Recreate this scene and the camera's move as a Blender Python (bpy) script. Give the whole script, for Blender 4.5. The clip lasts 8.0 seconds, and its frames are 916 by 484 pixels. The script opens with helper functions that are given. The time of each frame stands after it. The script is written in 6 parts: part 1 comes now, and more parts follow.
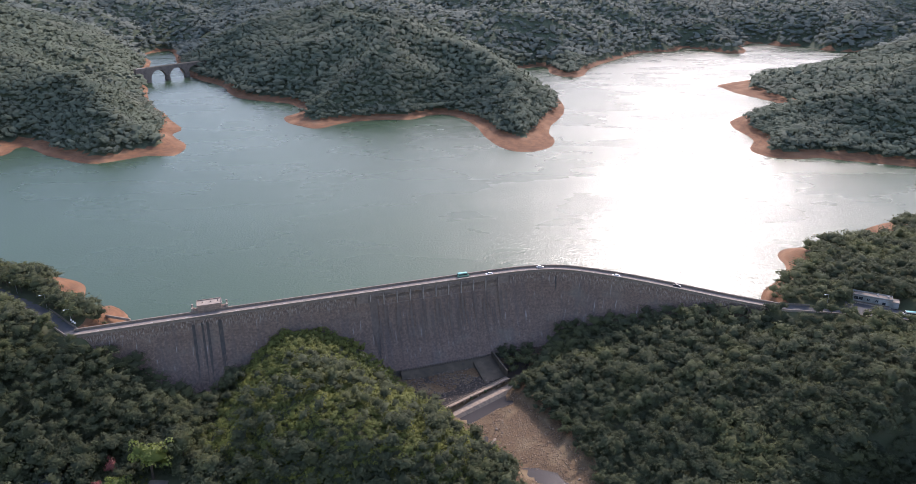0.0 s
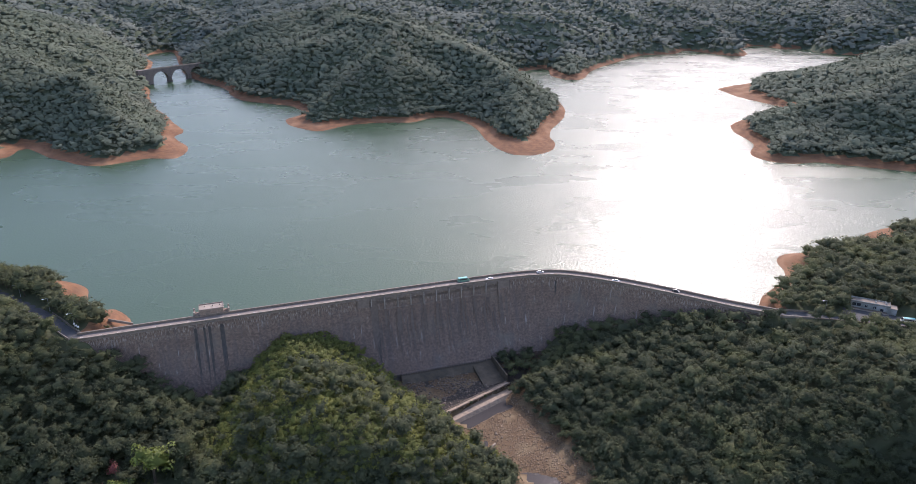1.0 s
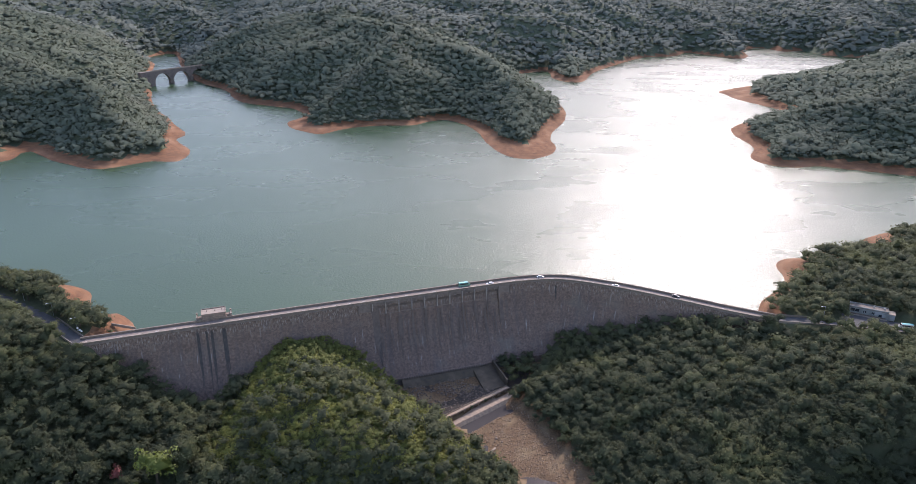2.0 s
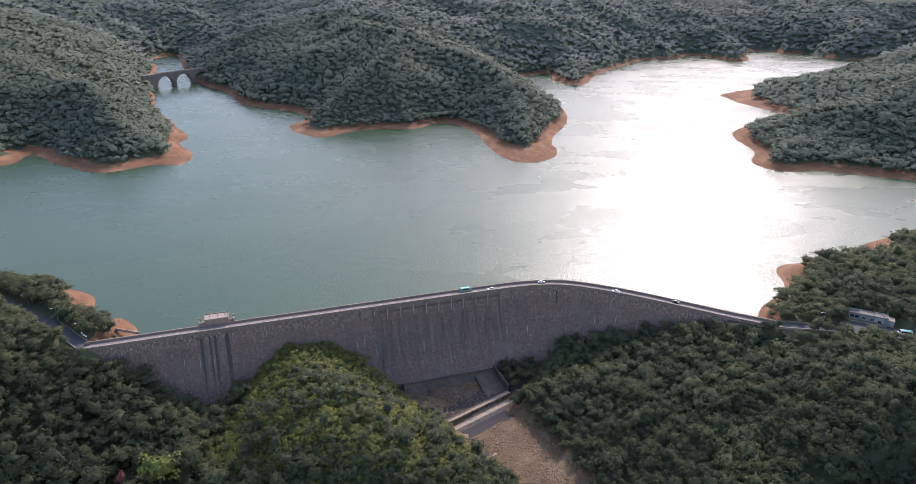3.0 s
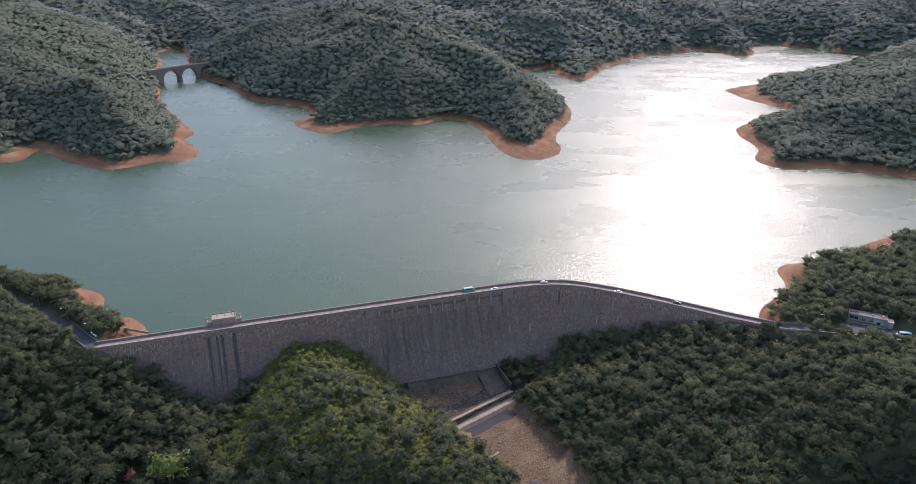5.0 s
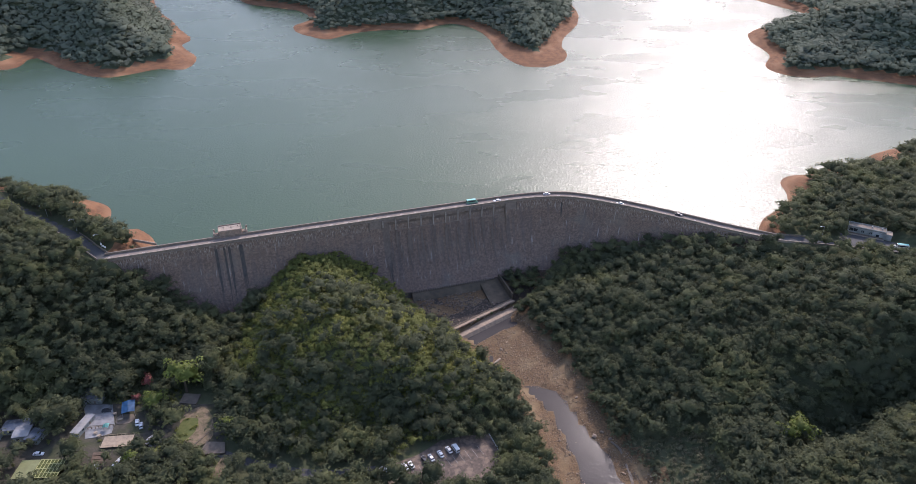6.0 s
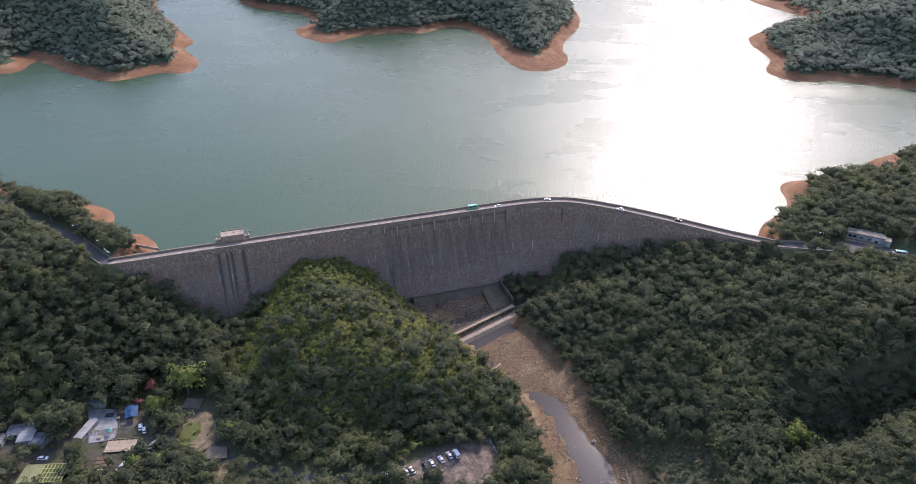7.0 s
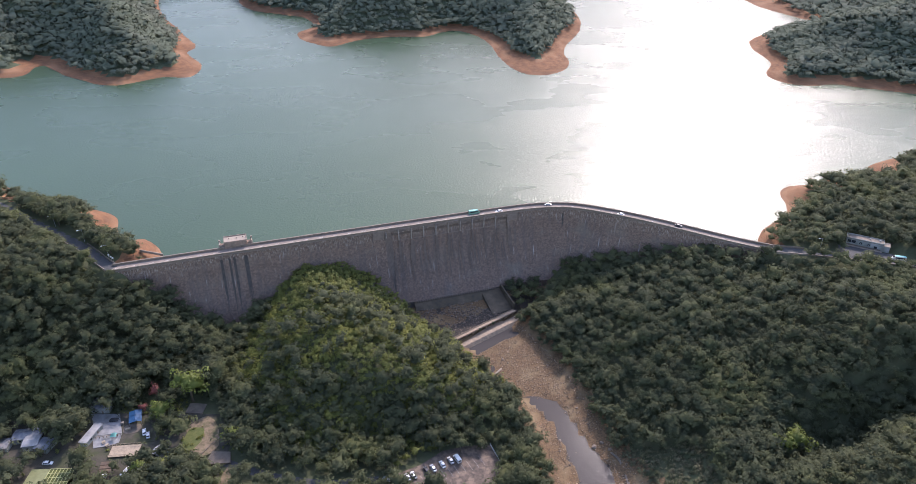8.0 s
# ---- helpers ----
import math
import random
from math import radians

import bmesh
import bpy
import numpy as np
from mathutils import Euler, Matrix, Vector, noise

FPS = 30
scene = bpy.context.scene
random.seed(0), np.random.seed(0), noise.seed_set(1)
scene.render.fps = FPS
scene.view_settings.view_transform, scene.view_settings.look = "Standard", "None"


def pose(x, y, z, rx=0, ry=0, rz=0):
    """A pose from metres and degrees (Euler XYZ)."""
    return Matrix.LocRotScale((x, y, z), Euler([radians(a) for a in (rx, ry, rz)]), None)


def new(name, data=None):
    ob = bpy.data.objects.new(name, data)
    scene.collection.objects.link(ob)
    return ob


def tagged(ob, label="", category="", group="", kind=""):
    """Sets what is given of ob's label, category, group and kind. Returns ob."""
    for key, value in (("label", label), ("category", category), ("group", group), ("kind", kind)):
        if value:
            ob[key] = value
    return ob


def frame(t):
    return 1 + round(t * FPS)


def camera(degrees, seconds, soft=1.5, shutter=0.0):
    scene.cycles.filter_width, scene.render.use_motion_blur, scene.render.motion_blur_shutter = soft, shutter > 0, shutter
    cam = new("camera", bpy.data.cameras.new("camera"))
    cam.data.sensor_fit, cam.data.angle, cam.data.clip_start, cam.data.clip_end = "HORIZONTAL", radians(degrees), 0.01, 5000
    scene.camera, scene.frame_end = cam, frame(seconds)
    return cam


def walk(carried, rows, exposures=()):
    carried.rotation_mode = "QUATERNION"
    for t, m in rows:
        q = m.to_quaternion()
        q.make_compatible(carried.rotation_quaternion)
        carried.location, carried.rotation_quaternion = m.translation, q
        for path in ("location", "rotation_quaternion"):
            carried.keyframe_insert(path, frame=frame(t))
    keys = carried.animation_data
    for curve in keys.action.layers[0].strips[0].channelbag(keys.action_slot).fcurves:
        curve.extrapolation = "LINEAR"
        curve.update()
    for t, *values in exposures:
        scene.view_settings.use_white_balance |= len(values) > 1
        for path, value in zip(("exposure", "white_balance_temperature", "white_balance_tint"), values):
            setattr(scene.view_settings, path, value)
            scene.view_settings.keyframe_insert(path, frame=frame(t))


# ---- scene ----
cam = camera(66.82, 8.0, soft=0.7)
PATH = [
    (0, pose(-0.021, 0.028, 177.640, 68.775, 0, -0.002) @ pose(0, 0, 0, 0, 0, 0.128)),
    (0.5, pose(0.014, -0.619, 179.351, 68.804, 0, 0.021) @ pose(0, 0, 0, 0, 0, 0.230)),
    (1, pose(0.051, -1.272, 181.068, 68.815, 0, 0.058) @ pose(0, 0, 0, 0, 0, 0.287)),
    (1.5, pose(0.091, -1.921, 182.803, 68.825, 0, 0.090) @ pose(0, 0, 0, 0, 0, 0.320)),
    (3, pose(0.233, -3.834, 188.066, 68.928, 0, 0.287) @ pose(0, 0, 0, 0, 0, 0.385)),
    (3.5, pose(0.289, -4.458, 189.809, 68.976, 0, 0.350) @ pose(0, 0, 0, 0, 0, 0.385)),
    (4, pose(0.366, -5.065, 191.538, 69.024, 0, 0.415) @ pose(0, 0, 0, 0, 0, 0.379)),
    (4.2, pose(0.409, -5.292, 192.230, 69.044, 0, 0.464) @ pose(0, 0, 0, 0, 0, 0.378)),
    (4.8, pose(0.539, -5.975, 194.305, 69.004, 0, 0.611) @ pose(0, 0, 0, 0, 0, 0.374)),
    (5.0, pose(0.582, -6.202, 194.997, 68.224, 0, 0.660) @ pose(0, 0, 0, 0, 0, 0.373)),
    (5.3, pose(0.647, -6.543, 196.034, 65.156, 0, 0.733) @ pose(0, 0, 0, 0, 0, 0.371)),
    (5.4, pose(0.669, -6.657, 196.380, 64.036, 0, 0.758) @ pose(0, 0, 0, 0, 0, 0.371)),
    (5.5, pose(0.690, -6.771, 196.726, 63.046, 0, 0.782) @ pose(0, 0, 0, 0, 0, 0.370)),
    (5.6, pose(0.714, -6.850, 197.092, 61.979, 0, 0.810) @ pose(0, 0, 0, 0, 0, 0.352)),
    (5.7, pose(0.737, -6.929, 197.458, 61.191, 0, 0.838) @ pose(0, 0, 0, 0, 0, 0.335)),
    (5.8, pose(0.760, -7.008, 197.824, 60.731, 0, 0.866) @ pose(0, 0, 0, 0, 0, 0.317)),
    (6, pose(0.807, -7.167, 198.555, 60.591, 0, 0.922) @ pose(0, 0, 0, 0, 0, 0.281)),
    (6.5, pose(0.919, -7.532, 200.418, 60.610, 0, 0.987) @ pose(0, 0, 0, 0, 0, 0.300)),
    (7, pose(1.021, -7.932, 202.278, 60.646, 0, 1.049) @ pose(0, 0, 0, 0, 0, 0.317)),
    (7.5, pose(1.115, -8.365, 204.123, 60.687, 0, 1.104) @ pose(0, 0, 0, 0, 0, 0.305)),
    (8, pose(1.203, -8.814, 205.954, 60.699, 0, 1.192) @ pose(0, 0, 0, 0, 0, 0.242)),
]
walk(cam, PATH, [(0.0, 1.18, 6250, 25), (4.2, 1.18, 6250, 25), (5.4, 1.00, 6250, 25), (6.0, 1.06, 6250, 25), (7.0, 1.23, 6250, 25), (8.0, 1.40, 6250, 25)])

# ---- world, sun, exposure ----
SUN_AZ, SUN_EL = 18.8, 37.5
world = bpy.data.worlds.new("sky")
scene.world = world
world.use_nodes = True
_nt = world.node_tree
_sky = _nt.nodes.new("ShaderNodeTexSky")
_sky.sky_type = "NISHITA"
_sky.sun_disc = False
_sky.sun_elevation, _sky.sun_rotation = radians(SUN_EL), radians(SUN_AZ)
_sky.air_density, _sky.dust_density, _sky.ozone_density = 1.3, 1.5, 1.0
_nt.links.new(_sky.outputs[0], _nt.nodes["Background"].inputs[0])
_nt.nodes["Background"].inputs[1].default_value = 0.15
_sl = bpy.data.lights.new("sun", "SUN")
_sl.energy, _sl.angle, _sl.color = 2.0, radians(0.6), (1.0, 0.93, 0.83)
sun = new("sun", _sl)
_sd = Vector((math.sin(radians(SUN_AZ)) * math.cos(radians(SUN_EL)), math.cos(radians(SUN_AZ)) * math.cos(radians(SUN_EL)), math.sin(radians(SUN_EL))))
sun.rotation_euler = _sd.to_track_quat("Z", "Y").to_euler()
sun.location = (0, 0, 400)


# ---- materials ----
def mat(name, c1, c2=None, scale=1.0, rough=0.8, metal=0.0, bump=0.0, bump_scale=None, spec=0.5, c3=None, scale3=None, stretch=None, translucent=0.0, island=0.0, sheen=0.0):
    """Noise-mixed principled material: c1/c2 at scale (1/m), c3 patches at scale3, bump grain at bump_scale."""
    m = bpy.data.materials.new(name)
    m.use_nodes = True
    nt = m.node_tree
    N, L = nt.nodes, nt.links
    b = N["Principled BSDF"]
    b.inputs["Roughness"].default_value = rough
    b.inputs["Metallic"].default_value = metal
    b.inputs["Specular IOR Level"].default_value = spec
    if sheen:
        b.inputs["Sheen Weight"].default_value, b.inputs["Sheen Roughness"].default_value = sheen, 0.6
    co = N.new("ShaderNodeNewGeometry").outputs["Position"]
    if stretch:
        mp = N.new("ShaderNodeMapping")
        mp.inputs["Scale"].default_value = stretch
        L.new(co, mp.inputs[0])
        co = mp.outputs[0]

    def nz(s, detail=4.0, rgh=0.6):
        n = N.new("ShaderNodeTexNoise")
        n.inputs["Scale"].default_value, n.inputs["Detail"].default_value, n.inputs["Roughness"].default_value = s, detail, rgh
        L.new(co, n.inputs["Vector"])
        return n.outputs["Fac"]

    def ramp(f, a, z):
        r = N.new("ShaderNodeMapRange")
        r.inputs["From Min"].default_value, r.inputs["From Max"].default_value = a, z
        L.new(f, r.inputs["Value"])
        return r.outputs["Result"]

    def mix(f, a, c):
        x = N.new("ShaderNodeMix")
        x.data_type = "RGBA"
        L.new(f, x.inputs["Factor"])
        for s, v in ((x.inputs["A"], a), (x.inputs["B"], c)):
            if isinstance(v, tuple):
                s.default_value = (*v, 1)
            else:
                L.new(v, s)
        return x.outputs["Result"]

    col = mix(ramp(nz(scale), 0.35, 0.65), c1, c2 or tuple(0.75 * v for v in c1))
    if c3:
        col = mix(ramp(nz(scale3 or scale * 0.15, 3.0), 0.5, 0.68), col, c3)
    if island:
        h = N.new("ShaderNodeHueSaturation")
        L.new(col, h.inputs["Color"])
        g = N.new("ShaderNodeNewGeometry").outputs["Random Per Island"]
        r = N.new("ShaderNodeMapRange")
        r.inputs["To Min"].default_value, r.inputs["To Max"].default_value = 1 - island, 1 + island
        L.new(g, r.inputs["Value"])
        L.new(r.outputs["Result"], h.inputs["Value"])
        col = h.outputs["Color"]
    L.new(col, b.inputs["Base Color"])
    if bump:
        bn = N.new("ShaderNodeBump")
        bn.inputs["Strength"].default_value, bn.inputs["Distance"].default_value = bump, 0.5 / (bump_scale or scale * 4)
        L.new(nz(bump_scale or scale * 4, 5.0), bn.inputs["Height"])
        L.new(bn.outputs[0], b.inputs["Normal"])
    if translucent:
        t = N.new("ShaderNodeBsdfTranslucent")
        L.new(col, t.inputs["Color"])
        ms = N.new("ShaderNodeMixShader")
        ms.inputs[0].default_value = translucent
        L.new(b.outputs[0], ms.inputs[1])
        L.new(t.outputs[0], ms.inputs[2])
        L.new(ms.outputs[0], N["Material Output"].inputs["Surface"])
    return m


def water_mat(name, base, rough, wave, strength, deep=None, patchy=False, ior=1.33, gloss=1.0):
    """Water: murky body colour under a wind-roughened surface film; patchy lets gusts ruffle some stretches more than others."""
    m = mat(name, base, deep or tuple(0.9 * v for v in base), 0.006, rough=1.0, spec=0.0)
    nt = m.node_tree
    N, L = nt.nodes, nt.links
    body = N["Principled BSDF"]
    film = N.new("ShaderNodeBsdfAnisotropic")
    film.distribution = "BECKMANN"
    film.inputs["Roughness"].default_value = rough
    film.inputs["Color"].default_value = (gloss, gloss, gloss, 1)
    co = N.new("ShaderNodeNewGeometry").outputs["Position"]
    gust = None
    if patchy:
        g = N.new("ShaderNodeTexNoise")
        g.inputs["Scale"].default_value, g.inputs["Detail"].default_value = 0.010, 4.0
        st = N.new("ShaderNodeMapping")
        st.inputs["Scale"].default_value = (0.8, 1.4, 1.0)
        L.new(co, st.inputs[0])
        L.new(st.outputs[0], g.inputs["Vector"])
        gust = N.new("ShaderNodeMapRange")
        gust.inputs["From Min"].default_value, gust.inputs["From Max"].default_value = 0.3, 0.7
        L.new(g.outputs["Fac"], gust.inputs["Value"])
        fr = N.new("ShaderNodeMapRange")
        fr.inputs["To Min"].default_value, fr.inputs["To Max"].default_value = rough * 0.95, rough * 1.05
        L.new(gust.outputs["Result"], fr.inputs["Value"])
        L.new(fr.outputs["Result"], film.inputs["Roughness"])
    h = None
    for s, d in wave:
        n = N.new("ShaderNodeTexNoise")
        n.inputs["Scale"].default_value, n.inputs["Detail"].default_value = s, 2.0
        L.new(co, n.inputs["Vector"])
        bn = N.new("ShaderNodeBump")
        bn.inputs["Strength"].default_value, bn.inputs["Distance"].default_value = strength, d
        L.new(n.outputs["Fac"], bn.inputs["Height"])
        if gust:
            r = N.new("ShaderNodeMapRange")
            r.inputs["To Min"].default_value, r.inputs["To Max"].default_value = strength * 0.8, strength * 1.2
            L.new(gust.outputs["Result"], r.inputs["Value"])
            L.new(r.outputs["Result"], bn.inputs["Strength"])
        if h:
            L.new(h, bn.inputs["Normal"])
        h = bn.outputs[0]
    f = N.new("ShaderNodeFresnel")
    f.inputs["IOR"].default_value = ior
    L.new(h, film.inputs["Normal"])
    ms = N.new("ShaderNodeMixShader")
    L.new(f.outputs[0], ms.inputs[0])
    L.new(body.outputs[0], ms.inputs[1])
    L.new(film.outputs[0], ms.inputs[2])
    L.new(ms.outputs[0], N["Material Output"].inputs["Surface"])
    return m


def masonry_mat():
    """Coursed granite: brick joints along the wall's run, dark damp streaks and pale lime runs."""
    m = mat("masonry", (0.235, 0.166, 0.130), (0.145, 0.108, 0.087), 0.9, rough=0.9, spec=0.2)
    nt = m.node_tree
    N, L = nt.nodes, nt.links
    b = N["Principled BSDF"]
    src = b.inputs["Base Color"].links[0].from_socket
    uv = N.new("ShaderNodeUVMap").outputs[0]
    br = N.new("ShaderNodeTexBrick")
    br.inputs["Scale"].default_value = 1.0
    br.inputs["Brick Width"].default_value, br.inputs["Row Height"].default_value = 1.15, 0.6
    br.inputs["Mortar Size"].default_value = 0.065
    br.inputs["Color1"].default_value, br.inputs["Color2"].default_value = (1.15, 1.13, 1.11, 1), (0.78, 0.78, 0.78, 1)
    br.inputs["Mortar"].default_value = (0.52, 0.51, 0.50, 1)
    wob = N.new("ShaderNodeTexNoise")
    wob.inputs["Scale"].default_value = 0.5
    L.new(uv, wob.inputs["Vector"])
    add = N.new("ShaderNodeVectorMath")
    add.operation = "MULTIPLY_ADD"
    add.inputs[1].default_value = (0.9, 0.5, 0.0)
    L.new(wob.outputs["Color"], add.inputs[0])
    L.new(uv, add.inputs[2])
    L.new(add.outputs[0], br.inputs["Vector"])

    def mult(a, c, f=1.0):
        x = N.new("ShaderNodeMix")
        x.data_type, x.blend_type = "RGBA", "MULTIPLY"
        x.inputs["Factor"].default_value = f
        L.new(a, x.inputs["A"])
        L.new(c, x.inputs["B"])
        return x.outputs["Result"]

    def streak(sx, sy, lo, hi):
        mp = N.new("ShaderNodeMapping")
        mp.inputs["Scale"].default_value = (sx, sy, 1)
        L.new(uv, mp.inputs[0])
        n = N.new("ShaderNodeTexNoise")
        n.inputs["Scale"].default_value, n.inputs["Detail"].default_value = 1.0, 5.0
        L.new(mp.outputs[0], n.inputs["Vector"])
        r = N.new("ShaderNodeMapRange")
        r.inputs["From Min"].default_value, r.inputs["From Max"].default_value = lo, hi
        L.new(n.outputs["Fac"], r.inputs["Value"])
        return r.outputs["Result"]

    col = mult(src, br.outputs["Color"], 0.8)
    for f, c in ((streak(0.22, 0.025, 0.5, 0.72), (0.10, 0.09, 0.088)), (streak(0.9, 0.09, 0.62, 0.75), (0.5, 0.48, 0.46)), (streak(0.05, 0.08, 0.55, 0.75), (0.17, 0.155, 0.13))):
        x = N.new("ShaderNodeMix")
        x.data_type = "RGBA"
        sc = N.new("ShaderNodeMath")
        sc.operation, sc.inputs[1].default_value = "MULTIPLY", 0.5
        L.new(f, sc.inputs[0])
        L.new(sc.outputs[0], x.inputs["Factor"])
        L.new(col, x.inputs["A"])
        x.inputs["B"].default_value = (*c, 1)
        col = x.outputs["Result"]
    # lime runs under the coping
    sp = N.new("ShaderNodeSeparateXYZ")
    L.new(uv, sp.inputs[0])
    band = N.new("ShaderNodeMapRange")
    band.inputs["From Min"].default_value, band.inputs["From Max"].default_value = 51.5, 46.5
    L.new(sp.outputs["Y"], band.inputs["Value"])
    mm = N.new("ShaderNodeMath")
    mm.operation = "MULTIPLY"
    L.new(band.outputs["Result"], mm.inputs[0])
    L.new(streak(1.9, 0.42, 0.5, 0.68), mm.inputs[1])
    x = N.new("ShaderNodeMix")
    x.data_type = "RGBA"
    L.new(mm.outputs[0], x.inputs["Factor"])
    L.new(col, x.inputs["A"])
    x.inputs["B"].default_value = (0.34, 0.29, 0.25, 1)
    col = x.outputs["Result"]
    L.new(col, b.inputs["Base Color"])
    bn = N.new("ShaderNodeBump")
    bn.inputs["Strength"].default_value, bn.inputs["Distance"].default_value = 0.8, 0.12
    L.new(br.outputs["Color"], bn.inputs["Height"])
    L.new(bn.outputs[0], b.inputs["Normal"])
    return m


M_LEAF = mat("leaves", (0.071, 0.082, 0.048), (0.102, 0.114, 0.058), 0.13, rough=0.7, spec=0.08, c3=(0.130, 0.139, 0.060), scale3=0.03, translucent=0.46, island=0.2, bump=1.0, bump_scale=1.3, sheen=0.02)
M_BUSH = mat("scrub_leaves", (0.118, 0.134, 0.040), (0.156, 0.168, 0.048), 0.2, rough=0.6, spec=0.12, c3=(0.20, 0.205, 0.05), scale3=0.05, translucent=0.4, island=0.16, bump=1.0, bump_scale=1.6)
# paler, bluer leaf colours with the haze over the far hills put in
M_FAR_HAZED = mat("far_hazed_leaves", (0.096, 0.116, 0.082), (0.114, 0.132, 0.094), 0.09, rough=0.8, spec=0.04, c3=(0.124, 0.136, 0.100), scale3=0.015, translucent=0.08, island=0.05)
M_MOUNT_HAZED = mat("distant_hazed_leaves", (0.108, 0.126, 0.104), (0.124, 0.140, 0.116), 0.04, rough=0.8, spec=0.04, c3=(0.130, 0.144, 0.118), scale3=0.008, translucent=0.08, island=0.04)
M_UNDER = mat("undergrowth", (0.062, 0.078, 0.050), (0.088, 0.102, 0.064), 0.25, rough=0.9, spec=0.05, bump=1.0, bump_scale=0.3)
M_LIME = mat("young_leaves", (0.122, 0.152, 0.032), (0.155, 0.185, 0.040), 0.4, rough=0.55, spec=0.25, translucent=0.4, island=0.3)
M_OLIVE = mat("dry_scrub_leaves", (0.12, 0.11, 0.065), (0.09, 0.095, 0.045), 0.3, rough=0.7, spec=0.2, translucent=0.25, island=0.35)
M_EARTH = mat("trodden_earth", (0.215, 0.160, 0.108), (0.120, 0.098, 0.062), 0.45, rough=0.95, spec=0.1, c3=(0.09, 0.092, 0.045), scale3=0.22, bump=0.6, bump_scale=1.6)
M_LAWN = mat("lawn_grass", (0.075, 0.092, 0.030), (0.11, 0.115, 0.045), 0.6, rough=0.9, spec=0.1, bump=0.6, bump_scale=5.0)
M_BARK = mat("bark", (0.10, 0.075, 0.05), (0.06, 0.045, 0.03), 3.0, rough=0.9, bump=0.4)
M_SOIL = mat("forest_floor", (0.068, 0.078, 0.040), (0.085, 0.088, 0.05), 0.2, rough=0.95, spec=0.1, bump=0.5, bump_scale=0.8)
M_DIRT = mat("bare_dirt", (0.090, 0.078, 0.062), (0.048, 0.047, 0.036), 0.25, rough=0.95, spec=0.1, c3=(0.06, 0.065, 0.035), scale3=0.09, bump=0.5, bump_scale=1.5)
M_BEACH = mat("red_earth", (0.215, 0.108, 0.056), (0.130, 0.069, 0.041), 0.12, rough=0.95, spec=0.1, c3=(0.265, 0.150, 0.085), scale3=0.03, bump=0.6, bump_scale=0.5, stretch=(1, 1, 9))
M_GRAVEL = mat("river_gravel", (0.178, 0.112, 0.058), (0.072, 0.047, 0.028), 1.1, rough=0.9, spec=0.2, c3=(0.19, 0.135, 0.075), scale3=0.08, bump=0.8, bump_scale=1.6)
M_STONE = mat("river_stone", (0.26, 0.185, 0.122), (0.13, 0.096, 0.066), 0.8, rough=0.85, island=0.4)
M_LAKE = water_mat("lake_water", (0.044, 0.077, 0.043), 0.275, ((0.55, 0.32), (1.8, 0.11)), 0.9, patchy=True, gloss=0.64)
M_RIVER = water_mat("river_water", (0.052, 0.047, 0.045), 0.2, ((0.9, 0.07), (3.0, 0.02)), 0.9, patchy=True, gloss=0.32)
M_MASON = masonry_mat()
M_COPING = mat("granite_coping", (0.30, 0.24, 0.185), (0.23, 0.185, 0.145), 0.6, rough=0.85, bump=0.3)
M_BROWNSTONE = mat("brown_granite", (0.30, 0.215, 0.165), (0.21, 0.155, 0.12), 0.9, rough=0.9, c3=(0.16, 0.125, 0.10), scale3=0.3, bump=0.4)
M_POOL = water_mat("pool_water", (0.052, 0.044, 0.037), 0.28, ((1.4, 0.04), (3.0, 0.02)), 0.7, gloss=0.6)
M_LIMED = mat("lime_stained_granite", (0.34, 0.295, 0.255), (0.22, 0.185, 0.16), 0.5, rough=0.9, bump=0.3)
M_GRANITE = mat("granite", (0.215, 0.168, 0.138), (0.15, 0.12, 0.10), 0.7, rough=0.9, c3=(0.12, 0.098, 0.085), scale3=0.2, bump=0.4)
# dark masonry for damp streaks and for shade painted into recesses
M_DAMP_SHADE = mat("damp_shade_masonry", (0.10, 0.076, 0.062), (0.145, 0.110, 0.088), 0.5, rough=0.85, bump=0.4)
M_DARKWALL = mat("weathered_granite", (0.21, 0.165, 0.125), (0.125, 0.105, 0.085), 0.8, rough=0.9, bump=0.4)
M_ROAD = mat("road_surface", (0.235, 0.188, 0.155), (0.185, 0.152, 0.128), 0.5, rough=0.95, spec=0.2, c3=(0.25, 0.205, 0.17), scale3=0.1, bump=0.2, bump_scale=6.0)
M_ASPH = mat("asphalt", (0.07, 0.068, 0.066), (0.05, 0.05, 0.05), 0.5, rough=0.9, bump=0.3, bump_scale=5.0)
M_CONC = mat("concrete", (0.33, 0.258, 0.19), (0.22, 0.18, 0.14), 0.5, rough=0.9, c3=(0.20, 0.175, 0.15), scale3=0.2, bump=0.3)
M_PALE = mat("pale_paving", (0.180, 0.142, 0.105), (0.125, 0.100, 0.076), 0.4, rough=0.9, c3=(0.11, 0.088, 0.068), scale3=0.15, bump=0.3)
# brown worn paving, its dark mottling also painting in the trees' leafy shade
M_DAPPLED_YARD = mat("worn_dappled_car_park", (0.125, 0.092, 0.070), (0.060, 0.047, 0.038), 0.55, rough=0.9, c3=(0.19, 0.138, 0.100), scale3=0.3, bump=0.4, bump_scale=3.0)
M_OLDLINE = mat("worn_marking", (0.36, 0.34, 0.31), (0.2, 0.185, 0.165), 1.5, rough=0.85)
